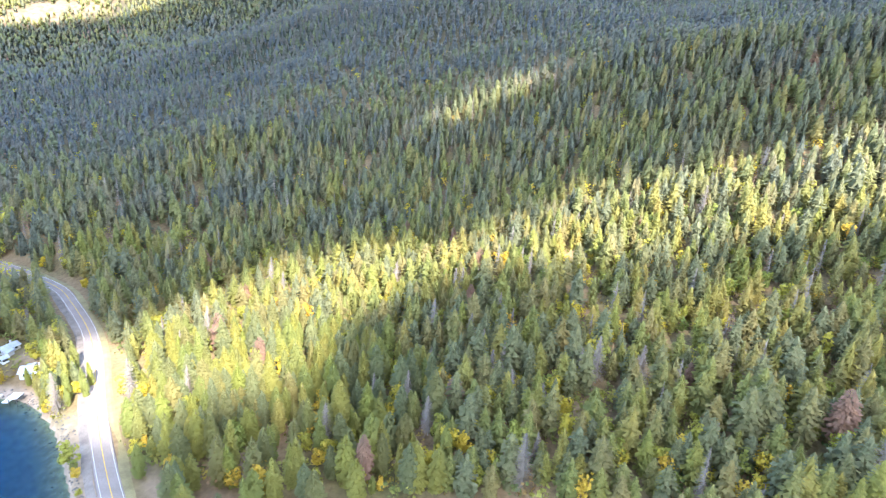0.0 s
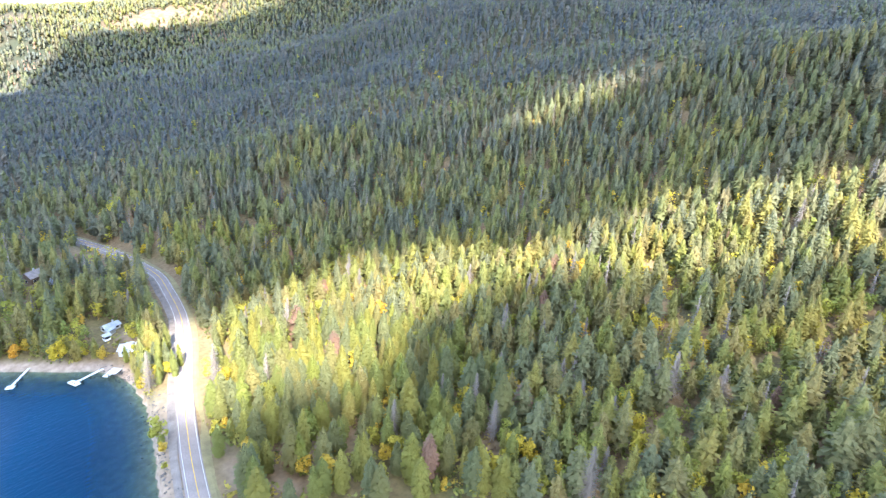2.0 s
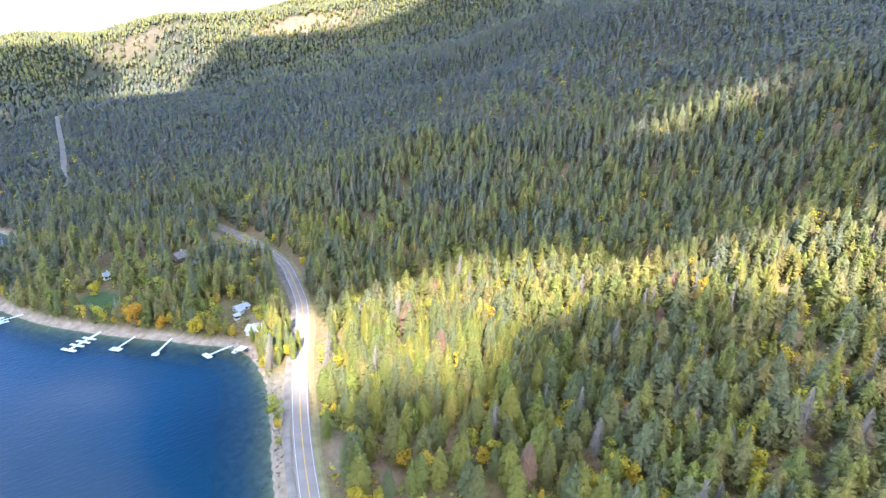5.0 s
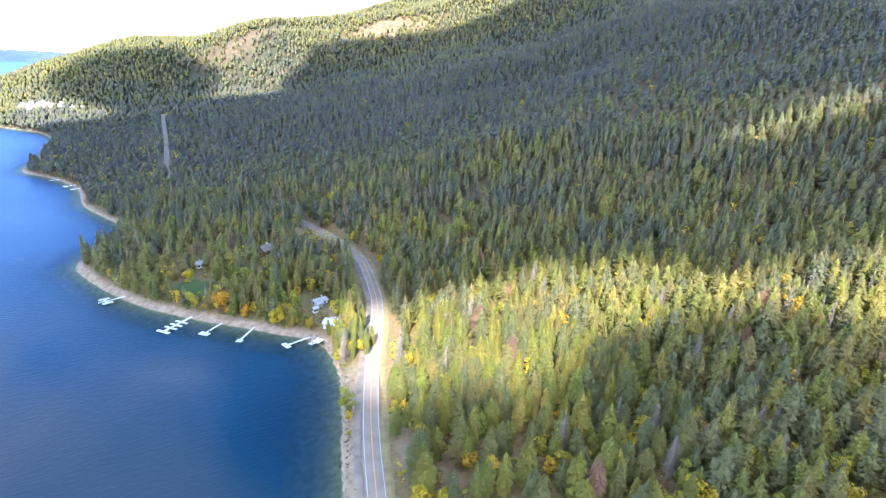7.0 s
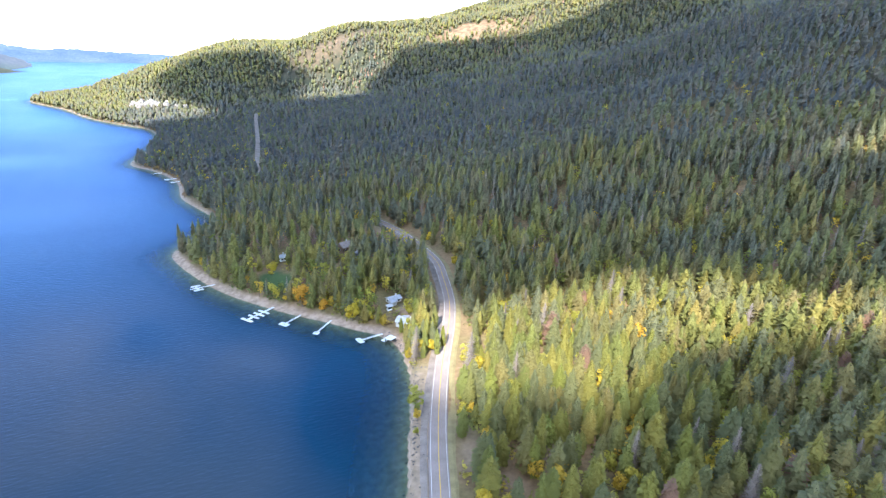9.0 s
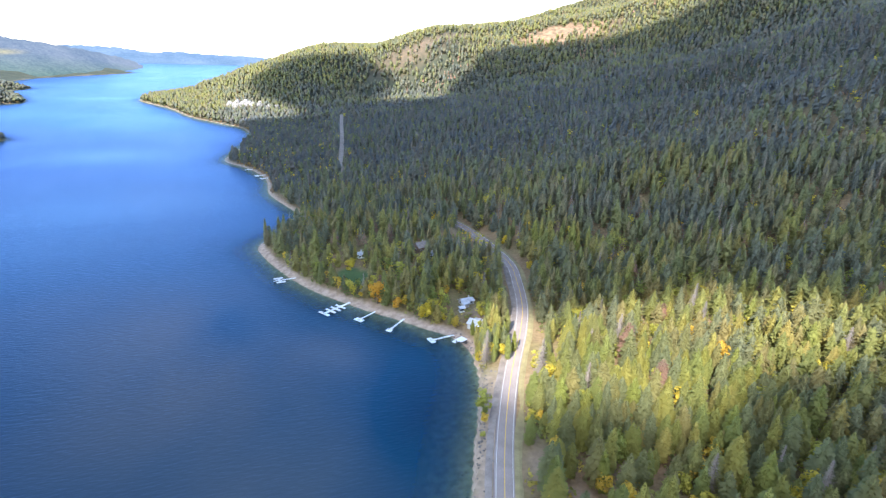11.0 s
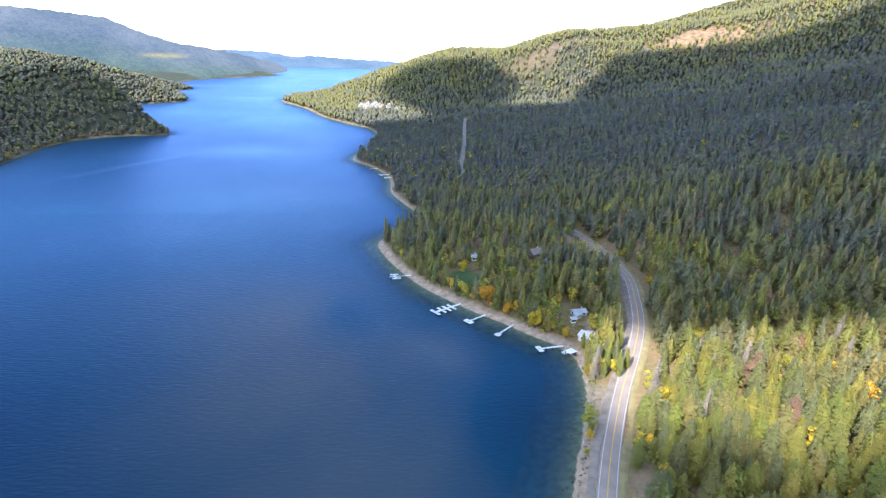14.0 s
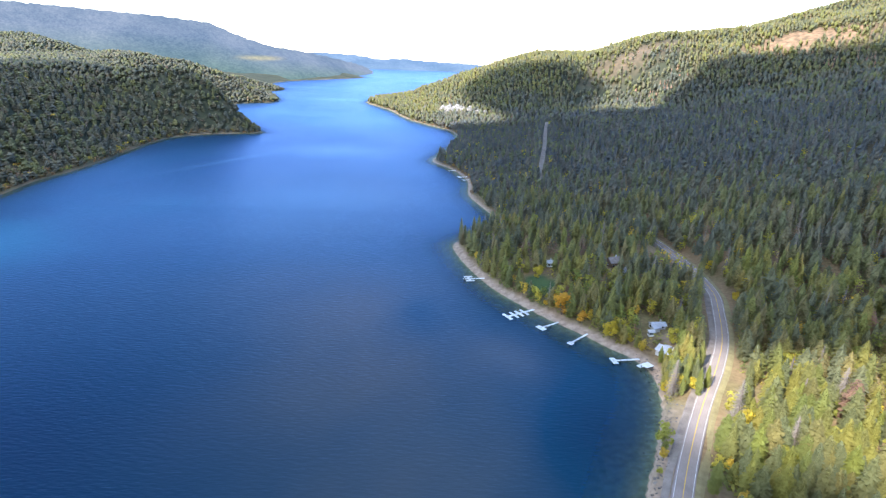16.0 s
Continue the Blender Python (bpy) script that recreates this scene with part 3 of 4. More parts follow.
def spread(r0, r1, gap):
    """Jittered places on land between two distances from the lake's bend, where the valley is wooded."""
    n_ = int(r1 / gap) + 2
    g = np.arange(-n_, n_ + 1) * gap
    x, y = np.meshgrid(g, g)
    x, y = (x + rs.uniform(-0.48, 0.48, x.shape) * gap).ravel(), (y + rs.uniform(-0.48, 0.48, y.shape) * gap).ravel()
    r, az = np.hypot(x, y), np.degrees(np.arctan2(x, y))
    k = (r >= r0) & (r < r1) & (az > -42) & (az < 106) & (y < 4200) & ((az < 60) | (r < 1000)) & ((az < 35) | (r < 1800)) & ((x > 0) | (r < 1780))
    x, y = x[k], y[k]
    k = ~inside(x, y, LAKE)
    x, y = x[k], y[k]
    dr, _ = far_from(x, y, ROAD)
    z = height(x, y)
    k = (z > shore_top(x, y) - 0.3) & (dr > 7.6 - 1.6 * np.clip((y - 265) / 30, 0, 1) + 2.2 * waves(x, y, 30, 4) + 1.2 * bell(x, y, 138, 345, 40, 45) - (5.0 - 2.9 * np.clip((y - 500) / 60, 0, 1)) * np.clip((y - 335) / 30, 0, 1) - 2.2 * waves(x, y, 30, 4) * np.clip((y - 335) / 30, 0, 1)) & (lawn_at(x, y) < 0.3) & (logged_at(x, y) < 0.38 + 0.5 * rs.uniform(size=len(x)))
    k &= open_ground(x, y) < 0.3
    patch = waves(x, y, 70, 21) + 0.6 * waves(x, y, 22, 22)
    k &= (rs.uniform(size=len(x)) > np.clip(patch - 0.15, 0, 0.3) + 0.25 * open_wood(x, y) + 0.12 * bell(x, y, 65, 285, 45, 70)) | (np.hypot(x, y) > 420)
    k &= rs.uniform(size=len(x)) > 0.7 * sparse_at(x, y)
    for hx, hy, hr in CLEAR:
        k &= np.hypot(x - hx, y - hy) > hr
    return np.stack([x[k], y[k], z[k] - 0.35], 1)


CLEAR = [(98, 231, 6.5), (95, 210, 6), (101, 222, 4), (96.5, 297, 6), (99, 286, 3), (62.5, 301, 4), (85, 203, 5), (62, 292, 4), (92, 222, 5), (90, 203, 4), (94, 289, 4), (58, 292, 4), (16, 636, 5),
         (6, 1040, 10), (20, 1034, 11), (34, 1022, 10), (48, 1010, 8), (63, 996, 6), (74, 988, 5), (-28, 1104, 6)]
near_p, next_p, mid_p = spread(120, 290, 4.2), spread(290, 450, 4.9), spread(450, 900, 6.1)
far_p, farther_p, last_p = spread(900, 1350, 5.7), spread(1350, 1850, 7.4), spread(1850, 2900, 16.0)


def traits(p, seed):
    """For each place: the kind of tree, its height, slenderness, turn and tone."""
    r = np.random.RandomState(seed)
    n_ = len(p)
    patch = waves(p[:, 0], p[:, 1], 70, 21) + 0.6 * waves(p[:, 0], p[:, 1], 22, 22)
    kind = np.zeros(n_, int)                                   # 0 conifer, 1 autumn broadleaf, 2 dead red, 3 bare grey
    u = r.uniform(size=n_)
    dr, _ = far_from(p[:, 0], p[:, 1], ROAD)
    autumn = np.where((patch > 0.45) & (np.hypot(p[:, 0], p[:, 1]) < 420), 0.15, np.where(np.hypot(p[:, 0], p[:, 1]) < 620, 0.035, 0.012)) + np.where(dr < 26, 0.10, 0) + np.where(p[:, 2] < 4.5, 0.12, 0)
    autumn = autumn + 0.07 * bell(p[:, 0], p[:, 1], 65, 290, 50, 90)
    autumn = autumn + 0.17 * open_wood(p[:, 0], p[:, 1])
    autumn = autumn + np.where(np.hypot(p[:, 0], p[:, 1]) < 320, 0.05, 0)
    kind[u < autumn] = 1
    kind[u > 0.965 - 0.03 * open_wood(p[:, 0], p[:, 1])] = 3
    kind[(u > 0.935) & (np.hypot(p[:, 0], p[:, 1]) > 330)] = 3
    kind[(u > 0.958) & (u <= 0.965)] = 2
    kind[(u > 0.1) & (u < 0.1 + 0.5 * rusty_at(p[:, 0], p[:, 1]))] = 2
    tall = r.normal(13.0, 2.8, n_).clip(6, 20)
    # young growth on the lake side of the upper road
    young = (p[:, 1] > 285) & (p[:, 1] < 336) & (dr < 32) & (p[:, 0] < np.interp(p[:, 1], ROAD[:, 1], ROAD[:, 0]))
    tall = np.where(young, np.minimum(tall, 1.6 + 0.28 * dr), tall)
    tall = tall * (1 - 0.15 * bell(p[:, 0], p[:, 1], 65, 290, 60, 90))
    tall = np.where(kind == 1, r.uniform(5, 10.5, n_), tall)
    wide = np.where(kind == 1, r.uniform(0.95, 1.3, n_), r.uniform(0.85, 1.25, n_))
    tint = np.clip(0.40 + 0.22 * patch + r.normal(0, 0.30, n_), 0, 1)
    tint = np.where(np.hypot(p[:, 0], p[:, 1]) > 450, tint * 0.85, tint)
    tint = np.where(kind == 0, tint, r.uniform(0, 1, n_) ** 1.5)
    return kind, tall, wide, r.uniform(0, 6.28, n_), tint, r.randint(0, 6, n_)


sr = np.random.RandomState(5)


def tree_thing(name, crown_shape, trunk_shape, crown_m, trunk_m, label, category, group):
    """One tree to copy: an Empty at its foot with a trunk and a crown, one unit high."""
    ob = tagged(new(name), label, category, group)
    with_mesh("trunk", mesh_of("trunk", *trunk_shape, trunk_m), ob)
    if crown_shape:
        with_mesh("crown", mesh_of("crown", *crown_shape, crown_m), ob)
    return ob


def tree_pose(p, tall, wide, turn):
    return Matrix.LocRotScale(p, Euler((0, 0, turn)), (tall * wide, tall * wide, tall))


def stand(protos, places, tall, wide, turn, pick):
    """Copies of the tree shapes at their places; each first use moves the shape itself."""
    fresh = set(range(len(protos)))
    for p, h, w, a, k in zip(places, tall, wide, turn, pick):
        k = int(k) % len(protos)
        m = tree_pose(Vector(p.tolist()), float(h), float(w), float(a))
        if k in fresh:
            fresh.discard(k)
            protos[k].matrix_basis = m
        else:
            copy_thing(protos[k], m).scale = m.to_scale()
    for k in fresh:
        for o in (*protos[k].children, protos[k]):
            bpy.data.objects.remove(o)


CONIFERS = [tree_thing("conifer_tree", boughs(sr, 1050, w, leaf=0.105, blunt=0.66 + 0.34 * sr.uniform(), tiers=int(sr.randint(12, 18))), trunk(sr, 0.011, 0.93, 10, 0.1), needles, bark,
                       "tall green conifer with drooping boughs in dense woods", "tree", "conifers on the lower slope")
            for w in (0.125, 0.13, 0.14, 0.145, 0.15, 0.17, 0.148, 0.16)]
BROADLEAF = [tree_thing("autumn_tree", leafy(sr, 560, spray=(0.028, 0.055)), trunk(sr, 0.014, 0.8, 8, 0.25), leaves, bark,
                        "small broadleaf tree with yellow-orange autumn leaves", "tree", "autumn trees by the road") for _ in range(5)]
GOLDEN = [tree_thing("autumn_tree", leafy(sr, 620, spray=(0.028, 0.055)), trunk(sr, 0.014, 0.8, 8, 0.25), gold_leaves, bark,
                     "broadleaf tree in full golden autumn leaf", "tree", "golden trees by the beach") for _ in range(3)]
RUSTY = [tree_thing("dead_conifer", boughs(sr, 1000, 0.17, 0.12, 0.75, False, 0.07), trunk(sr, 0.011, 0.95, 20, 0.12), red_needles, bark,
                    "dead conifer with rust-red needles among green ones", "tree", "dead trees on the slope") for _ in range(2)]
SNAGS = [tree_thing("bare_snag", twiggy(sr, 1000, 0.19), trunk(sr, 0.008, 0.98, 60, 0.17), bare_wood, bare_wood,
                    "bare grey dead tree bristling with twigs", "tree", "dead trees on the slope") for _ in range(3)]
FOREST = ((near_p, 21, 8, 130, 260), (next_p, 13, 6, 70, 150), (mid_p, 6, 5, 36, 60), (far_p, 2, 3, 8, 8), (farther_p, 2, 3, 8, 8), (last_p, 2, 2, 6, 6))
NAMES = (("conifer_forest", "dense dark green conifer forest on the slope", "forest", needles_far),
         ("autumn_trees", "scattered yellow and orange autumn trees among conifers", "trees", leaves_far),
         ("dead_conifers", "dead conifers with rust-red needles", "trees", red_needles_far),
         ("bare_snags", "bare grey dead trees without needles", "trees", bare_wood_far))
for level, (p, tiers, spokes, sprays, limbs) in enumerate(FOREST):
    kind, tall, wide, turn, tint, pick = traits(p, 30 + level)
    if level == 5:
        kind = kind * 0
    if level > 1:
        wide = wide * (1.2, 1.45, 1.6, 2.2)[level - 2] * np.where(p[:, 0] < -200, 1.95, 1.0)
        tall = (12.8 + (tall - 12.8) * 0.62) * np.where(p[:, 0] < -200, 0.56, (0.80, 0.84, 0.82, 0.85)[level - 2])
    if level == 0:
        # the trees nearest to the bend of the road are things of their own
        near = np.hypot(p[:, 0] - 95, p[:, 1] - 120)
        single = np.zeros(len(p), bool)
        for k, (protos, most) in enumerate(((CONIFERS, 300), (BROADLEAF, 110), (RUSTY, 14), (SNAGS, 40))):
            q = np.where(kind == k)[0]
            q = q[np.argsort(near[q])][:most]
            single[q] = True
            stand(protos, p[q], tall[q], wide[q], turn[q], pick[q] + np.arange(len(q)))
        p, kind, tall, wide, turn, tint, pick = (a[~single] for a in (p, kind, tall, wide, turn, tint, pick))
    sets = ([boughs(sr, (260, 95, 14, 4, 4, 2)[level], sr.uniform(0.135, 0.175) * (1.1, 1.22, 1.2, 1.2, 1.2, 1.2)[level], blunt=bl, core=(True, True, "plain", "far", "far", "far")[level],
                    leaf=(0.165, 0.235, 0.42, 0.5, 0.5, 0.5)[level], tiers=(13, 11, 40, 40, 40, 40)[level])
             for bl in (0.62, 0.72, 0.8, 0.9, 1.05, 0.68)], [leafy(sr, sprays) for _ in range(6)],
            [conifer(sr, max(2, tiers - 3), spokes, 0.12, 0.2, 0.8) if level > 2 else boughs(sr, (300, 120, 30)[level], 0.17, 0.12, 0.75, False, (0.1, 0.14, 0.3)[level]) for _ in range(6)], [twiggy(sr, limbs) for _ in range(6)])
    for k in range(4):
        q = kind == k
        if q.any():
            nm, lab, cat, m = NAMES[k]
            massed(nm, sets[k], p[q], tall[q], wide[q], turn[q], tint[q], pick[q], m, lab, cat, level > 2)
    if level < 2:
        q = kind < 3
        massed("forest_trunks", [trunk(sr, 0.010, 0.85) for _ in range(6)], p[q], tall[q], np.ones(q.sum()), turn[q], tint[q], pick[q],
               bark, "brown conifer trunks under the crowns", "trunks")

# undergrowth between the near trunks
bush_p = spread(120, 310, 4.1)
bush_p[:, 2] += 0.1
u = sr.uniform(size=len(bush_p))
bush_p, u = bush_p[u < 0.9], u[u < 0.9]
patch = waves(bush_p[:, 0], bush_p[:, 1], 70, 21) + 0.6 * waves(bush_p[:, 0], bush_p[:, 1], 22, 22)
massed("undergrowth", [leafy(sr, 26, 0.5, 0.0, (0.06, 0.13)) for _ in range(6)], bush_p, sr.uniform(2.0, 6.0, len(u)), sr.uniform(0.9, 1.5, len(u)),
       sr.uniform(0, 6.28, len(u)), np.clip(0.4 + 0.35 * patch + sr.normal(0, 0.2, len(u)), 0, 1), sr.randint(0, 6, len(u)), shrub_leaves,
       "yellow-green and russet undergrowth between the trees", "undergrowth")


# low russet and yellow shrubs along the far waterlines
shrub_p = []
for line, y0, y1, most in ((WEST_SHORE, 150, 1350, 480), (EAST_SHORE, 480, 1250, 260)):
    ok = np.where((line[:-1, 1] > y0) & (line[:-1, 1] < y1))[0]
    i = sr.choice(ok, most * 4)
    q = line[i] + (line[i + 1] - line[i]) * sr.uniform(size=(most * 4, 1)) + sr.normal(0, 5, (most * 4, 2))
    z = height(q[:, 0], q[:, 1])
    keep = (z > 0.4) & (z < 4.5)
    shrub_p.append(np.column_stack([q, z - 0.1])[keep][:most])
shrub_p = np.vstack(shrub_p)
k = len(shrub_p)
massed("shore_shrubs", [leafy(sr, 14, 0.55, 0.0, (0.13, 0.24)) for _ in range(6)], shrub_p, sr.uniform(1.2, 3.4, k), sr.uniform(0.9, 1.6, k),
       sr.uniform(0, 6.28, k), np.clip(sr.normal(1.02, 0.08, k), 0, 1), sr.randint(0, 6, k), shrub_leaves,
       "russet and yellow shrubs along the waterline", "shrubs")
# ---- buildings, docks and shore ----
def solid(name, material, parent, label, *boxes):
    bm = bmesh.new()
    for bx in boxes:
        box(bm, *bx)
    return part(name, bm, material, parent, label)


def gable(name, material, parent, x0, x1, y0, y1, z, rise, over=0.4, thick=0.18, label=""):
    """Two roof slopes with thickness, the ridge along x."""
    ym = (y0 + y1) / 2
    for s in (-1, 1):
        bm = bmesh.new()
        ye = ym + s * ((y1 - y0) / 2 + over)
        ze = z - rise * over / ((y1 - y0) / 2)
        pts = [(x0 - over, ym, z + rise), (x1 + over, ym, z + rise), (x1 + over, ye, ze), (x0 - over, ye, ze)]
        lo = [bm.verts.new(p) for p in pts]
        hi = [bm.verts.new((p[0], p[1], p[2] + thick)) for p in pts]
        bm.faces.new(lo)
        bm.faces.new(hi[::-1])
        for i in range(4):
            j = (i + 1) % 4
            bm.faces.new((lo[i], hi[i], hi[j], lo[j]))
        bmesh.ops.recalc_face_normals(bm, faces=bm.faces[:])
        part(name, bm, material, parent, label)


def walls(material, parent, x0, x1, y0, y1, h, rise, label=""):
    """Four walls with gable ends along x."""
    bm = bmesh.new()
    ym = (y0 + y1) / 2
    base = [bm.verts.new(p) for p in ((x0, y0, -0.8), (x1, y0, -0.8), (x1, y1, -0.8), (x0, y1, -0.8))]
    top = [bm.verts.new(p) for p in ((x0, y0, h), (x1, y0, h), (x1, y1, h), (x0, y1, h))]
    e0, e1 = bm.verts.new((x0, ym, h + rise - 0.02)), bm.verts.new((x1, ym, h + rise - 0.02))
    for f in ((base[0], base[1], top[1], top[0]), (base[2], base[3], top[3], top[2]), (base[1], base[2], top[2], e1, top[1]),
              (base[3], base[0], top[0], e0, top[3]), tuple(base[::-1])):
        bm.faces.new(f)
    return part("wall", bm, material, parent, label)


def opening(kind, parent, x, y, z, w, h, face):
    """A framed window or a door, proud of the wall; face says which way it looks: x or y, with its sign."""
    d = 0.06
    ax = face[1]
    s = 1 if face[0] == "+" else -1

    def slab(name, m, mx, w2, h2, dep, off, lab=""):
        bm = bmesh.new()
        if ax == "y":
            box(bm, x - w2, x + w2, y + min(0, s * dep) + s * off, y + max(0, s * dep) + s * off, z, z + h2)
        else:
            box(bm, x + min(0, s * dep) + s * off, x + max(0, s * dep) + s * off, y - w2, y + w2, z, z + h2)
        return part(name, bm, m, mx, lab)

    if kind == "door":
        slab("door", dark_wood, parent, w / 2, h, d, 0.0, "dark wooden door")
        return
    f = slab("window", white_wall, parent, w / 2 + 0.08, h + 0.08, d, 0.0, "white-framed window")
    slab("pane", glass_m, f, w / 2, h, 0.02, d)


def house(name, x, y, turn, w, d, h, rise, roof_m, wall_m, label, wing=None):
    z = float(height(np.array([x]), np.array([y]))[0])
    ob = tagged(new(name), label, "house")
    walls(wall_m, ob, -w / 2, w / 2, -d / 2, d / 2, h, rise)
    gable("roof", roof_m, ob, -w / 2, w / 2, -d / 2, d / 2, h, rise)
    for i in range(max(2, int(w / 3))):
        xx = -w / 2 + (i + 0.5) * w / max(2, int(w / 3))
        opening("window", ob, xx, -d / 2, 0.7, 1.1, 0.9, "-y")
        opening("window" if i else "door", ob, xx, d / 2, 0.7 if i else 0.05, 0.9, 0.9 if i else 1.6, "+y")
    opening("window", ob, -w / 2, 0, 0.7, 1.3, 0.9, "-x")
    opening("window", ob, w / 2, 0, 0.7, 1.3, 0.9, "+x")
    solid("chimney", siding, ob, "small chimney", (w * 0.2, w * 0.2 + 0.6, 0.4, 1.0, h, h + rise + 0.8))
    if wing:
        wx, wy, ww, wd = wing
        bm = bmesh.new()
        box(bm, wx - ww / 2, wx + ww / 2, wy - wd / 2, wy + wd / 2, -0.8, h - 0.4)
        part("wing_wall", bm, wall_m, ob)
        bm = bmesh.new()
        v = box(bm, wx - ww / 2 - 0.4, wx + ww / 2 + 0.4, wy - wd / 2 - 0.4, wy + wd / 2 + 0.4, h - 0.4, h - 0.2)
        for k in v[4:]:
            k.co.z += 0.5 * (k.co.x > wx)
        part("wing_roof", bm, roof_m, ob)
    ob.matrix_basis = pose(x, y, z, 0, 0, turn)
    return ob


house("house", 98.3, 231.5, 8, 6.2, 3.8, 1.8, 0.9, pale_roof, siding, "single-storey house with a pale grey metal roof in trees", (-1.9, -2.7, 2.6, 2.4))
house("house", 95.3, 210.0, -52, 7.6, 5.4, 1.9, 1.3, white_roof, siding, "house with a white metal roof beside the gravel drive", (-2.4, 2.9, 2.4, 2.4))
house("cabin", 96.5, 297.5, 20, 7.0, 6.0, 2.8, 2.2, brown_roof, log_wall, "brown log cabin with a shingle roof deep in the trees")
house("shed", 62.5, 301.0, 15, 3.2, 3.0, 2.3, 1.0, white_roof, white_wall, "small white shed at the top of the lawn")
house("shed", 99.0, 286.0, 10, 3.0, 2.5, 2.2, 0.8, pale_roof, siding, "small grey shed among the trees")
house("shed", 93.6, 225.5, 0, 2.2, 2.0, 2.0, 0.6, white_roof, white_wall, "tiny white shed beside the house")
house("cabin", 16.0, 634.0, 30, 5.0, 4.0, 2.5, 1.6, white_roof, white_wall, "white lakeside cabin at the far point")

# boathouse: a flat white roof on posts over dark water
bh = tagged(new("boathouse"), "open boathouse with a flat white roof on dark posts", "boathouse")
solid("roof", white_wall, bh, "flat white roof", (-2.3, 2.3, -2.0, 2.0, 2.7, 2.9))
solid("fascia", dark_wood, bh, "dark edge board", (-2.2, 2.2, -1.9, -1.8, 2.4, 2.69), (-2.2, 2.2, 1.8, 1.9, 2.4, 2.69))
for px in (-2.0, 2.0):
    for py in (-1.6, 1.6):
        solid("post", dark_wood, bh, "", (px - 0.1, px + 0.1, py - 0.1, py + 0.1, -1.5, 2.39))
solid("back_wall", dark_wood, bh, "", (2.11, 2.2, -1.5, 1.5, -0.3, 2.39))
solid("landing", dock_wood, bh, "pale boarded landing", (-2.0, 2.0, 2.05, 4.6, 0.55, 0.7))
bh.matrix_basis = pose(84.6, 202.2, 0.4, 0, 0, 28) @ Matrix.Scale(0.84, 4)


def dock(root, end, width, label, pads=(), reach=1.5):
    """A floating dock: a gangway deck from the beach with pads or fingers, on piles. Pads: along, across, length, breadth."""
    a, e, width = Vector(root), Vector(end), width * 0.8
    way = (e - a).normalized()
    a = a - way * reach
    long = (e - a).length
    ob = tagged(new("dock"), label, "dock", "docks along the beach")
    bm = bmesh.new()
    box(bm, 0, long, -width / 2, width / 2, 0.42, 0.62)
    bmesh.ops.bevel(bm, geom=bm.edges[:], offset=0.04, segments=1, affect="EDGES")
    part("deck", bm, dock_wood, ob)
    for along, across, pl, pb in pads:
        bm = bmesh.new()
        c_ = long * along
        box(bm, c_ - pl / 2, c_ + pl / 2, across - pb / 2, across + pb / 2, 0.36, 0.615)
        bmesh.ops.bevel(bm, geom=bm.edges[:], offset=0.04, segments=1, affect="EDGES")
        part("finger", bm, dock_wood, ob)
    for i in range(3):
        for s in (-1, 1):
            xx = long * (0.45 + 0.25 * i)
            solid("pile", dark_wood, ob, "dark pile", (xx - 0.09, xx + 0.09, s * width / 2 - 0.09, s * width / 2 + 0.09, -2.6, 0.9))
    ob.matrix_basis = Matrix.Translation((a.x, a.y, 0)) @ Matrix.Rotation(math.atan2(way.y, way.x), 4, "Z")
    return ob


FINGERS = [(0.36 + 0.18 * i, 0, 1.2, 6.4) for i in range(3)] + [(0.955, 0, 1.5, 6.6)]
dock((46.6, 255.1), (33.6, 246.7), 1.5, "long white dock with four cross fingers", FINGERS)
dock((56.0, 241.9), (47.6, 236.0), 1.1, "grey-white dock with a wide end float", [(0.93, 0, 2.6, 4.6)])
dock((67.1, 230.9), (58.3, 222.3), 1.1, "narrow white dock with a small end float", [(0.95, 0, 2.2, 2.6)])
dock((83.0, 210.5), (72.7, 208.7), 1.3, "white dock with a broad end float beside the boathouse", [(0.93, 0, 2.2, 4.6)])
dock((25.4, 294.3), (15.0, 292.5), 1.1, "white dock with two side floats", [(0.72, 2.6, 4.6, 1.5), (0.72, 0, 1.4, 6.0), (0.72, -3.0, 4.6, 1.5)])
dock((28.0, 559.5), (19.0, 556.5), 1.8, "white dock off the far beach", [(0.92, 0, 3.0, 5.0)])
dock((29.5, 545.5), (23.0, 543.5), 1.8, "white dock off the far beach", [(0.92, 0, 2.5, 4.0)])
dock((16.0, 587.5), (9.5, 585.0), 1.6, "white dock off the far beach")


def boulder(r, stretch=(1, 1, 1), knobs=2):
    bm = bmesh.new()
    bmesh.ops.create_icosphere(bm, subdivisions=knobs, radius=1)
    off = Vector(r.uniform(-50, 50, 3).tolist())
    for v in bm.verts:
        v.co *= 1 + 0.5 * noise.noise(v.co * 1.3 + off) + 0.35 * noise.noise(Vector((v.co.x * 5, v.co.y * 5, v.co.z * 1.5)) + off)
        v.co = Vector((v.co.x * stretch[0], v.co.y * stretch[1], v.co.z * stretch[2]))
    return bm


# pale rock faces above the far shore
for x, y, sx, sy, sz in ((4, 1046, 8, 4, 8), (15, 1042, 9, 4, 9), (26, 1034, 9, 4, 9.5), (36, 1025, 8, 4, 8), (48, 1016, 6, 3.5, 7.5), (63, 1002, 6, 3, 5.5), (74, 993, 4, 3, 5), (-28, 1110, 4, 2.5, 5)):
    z = float(height(np.array([x]), np.array([y]))[0])
    ob = part("rock_face", boulder(sr, (sx, sy, sz), 3), pale_rock)
    tagged(ob, "pale bare rock face above the far shore", "rock", "rock faces above the shore")
    ob.location = (x, y, z + sz * 0.45)

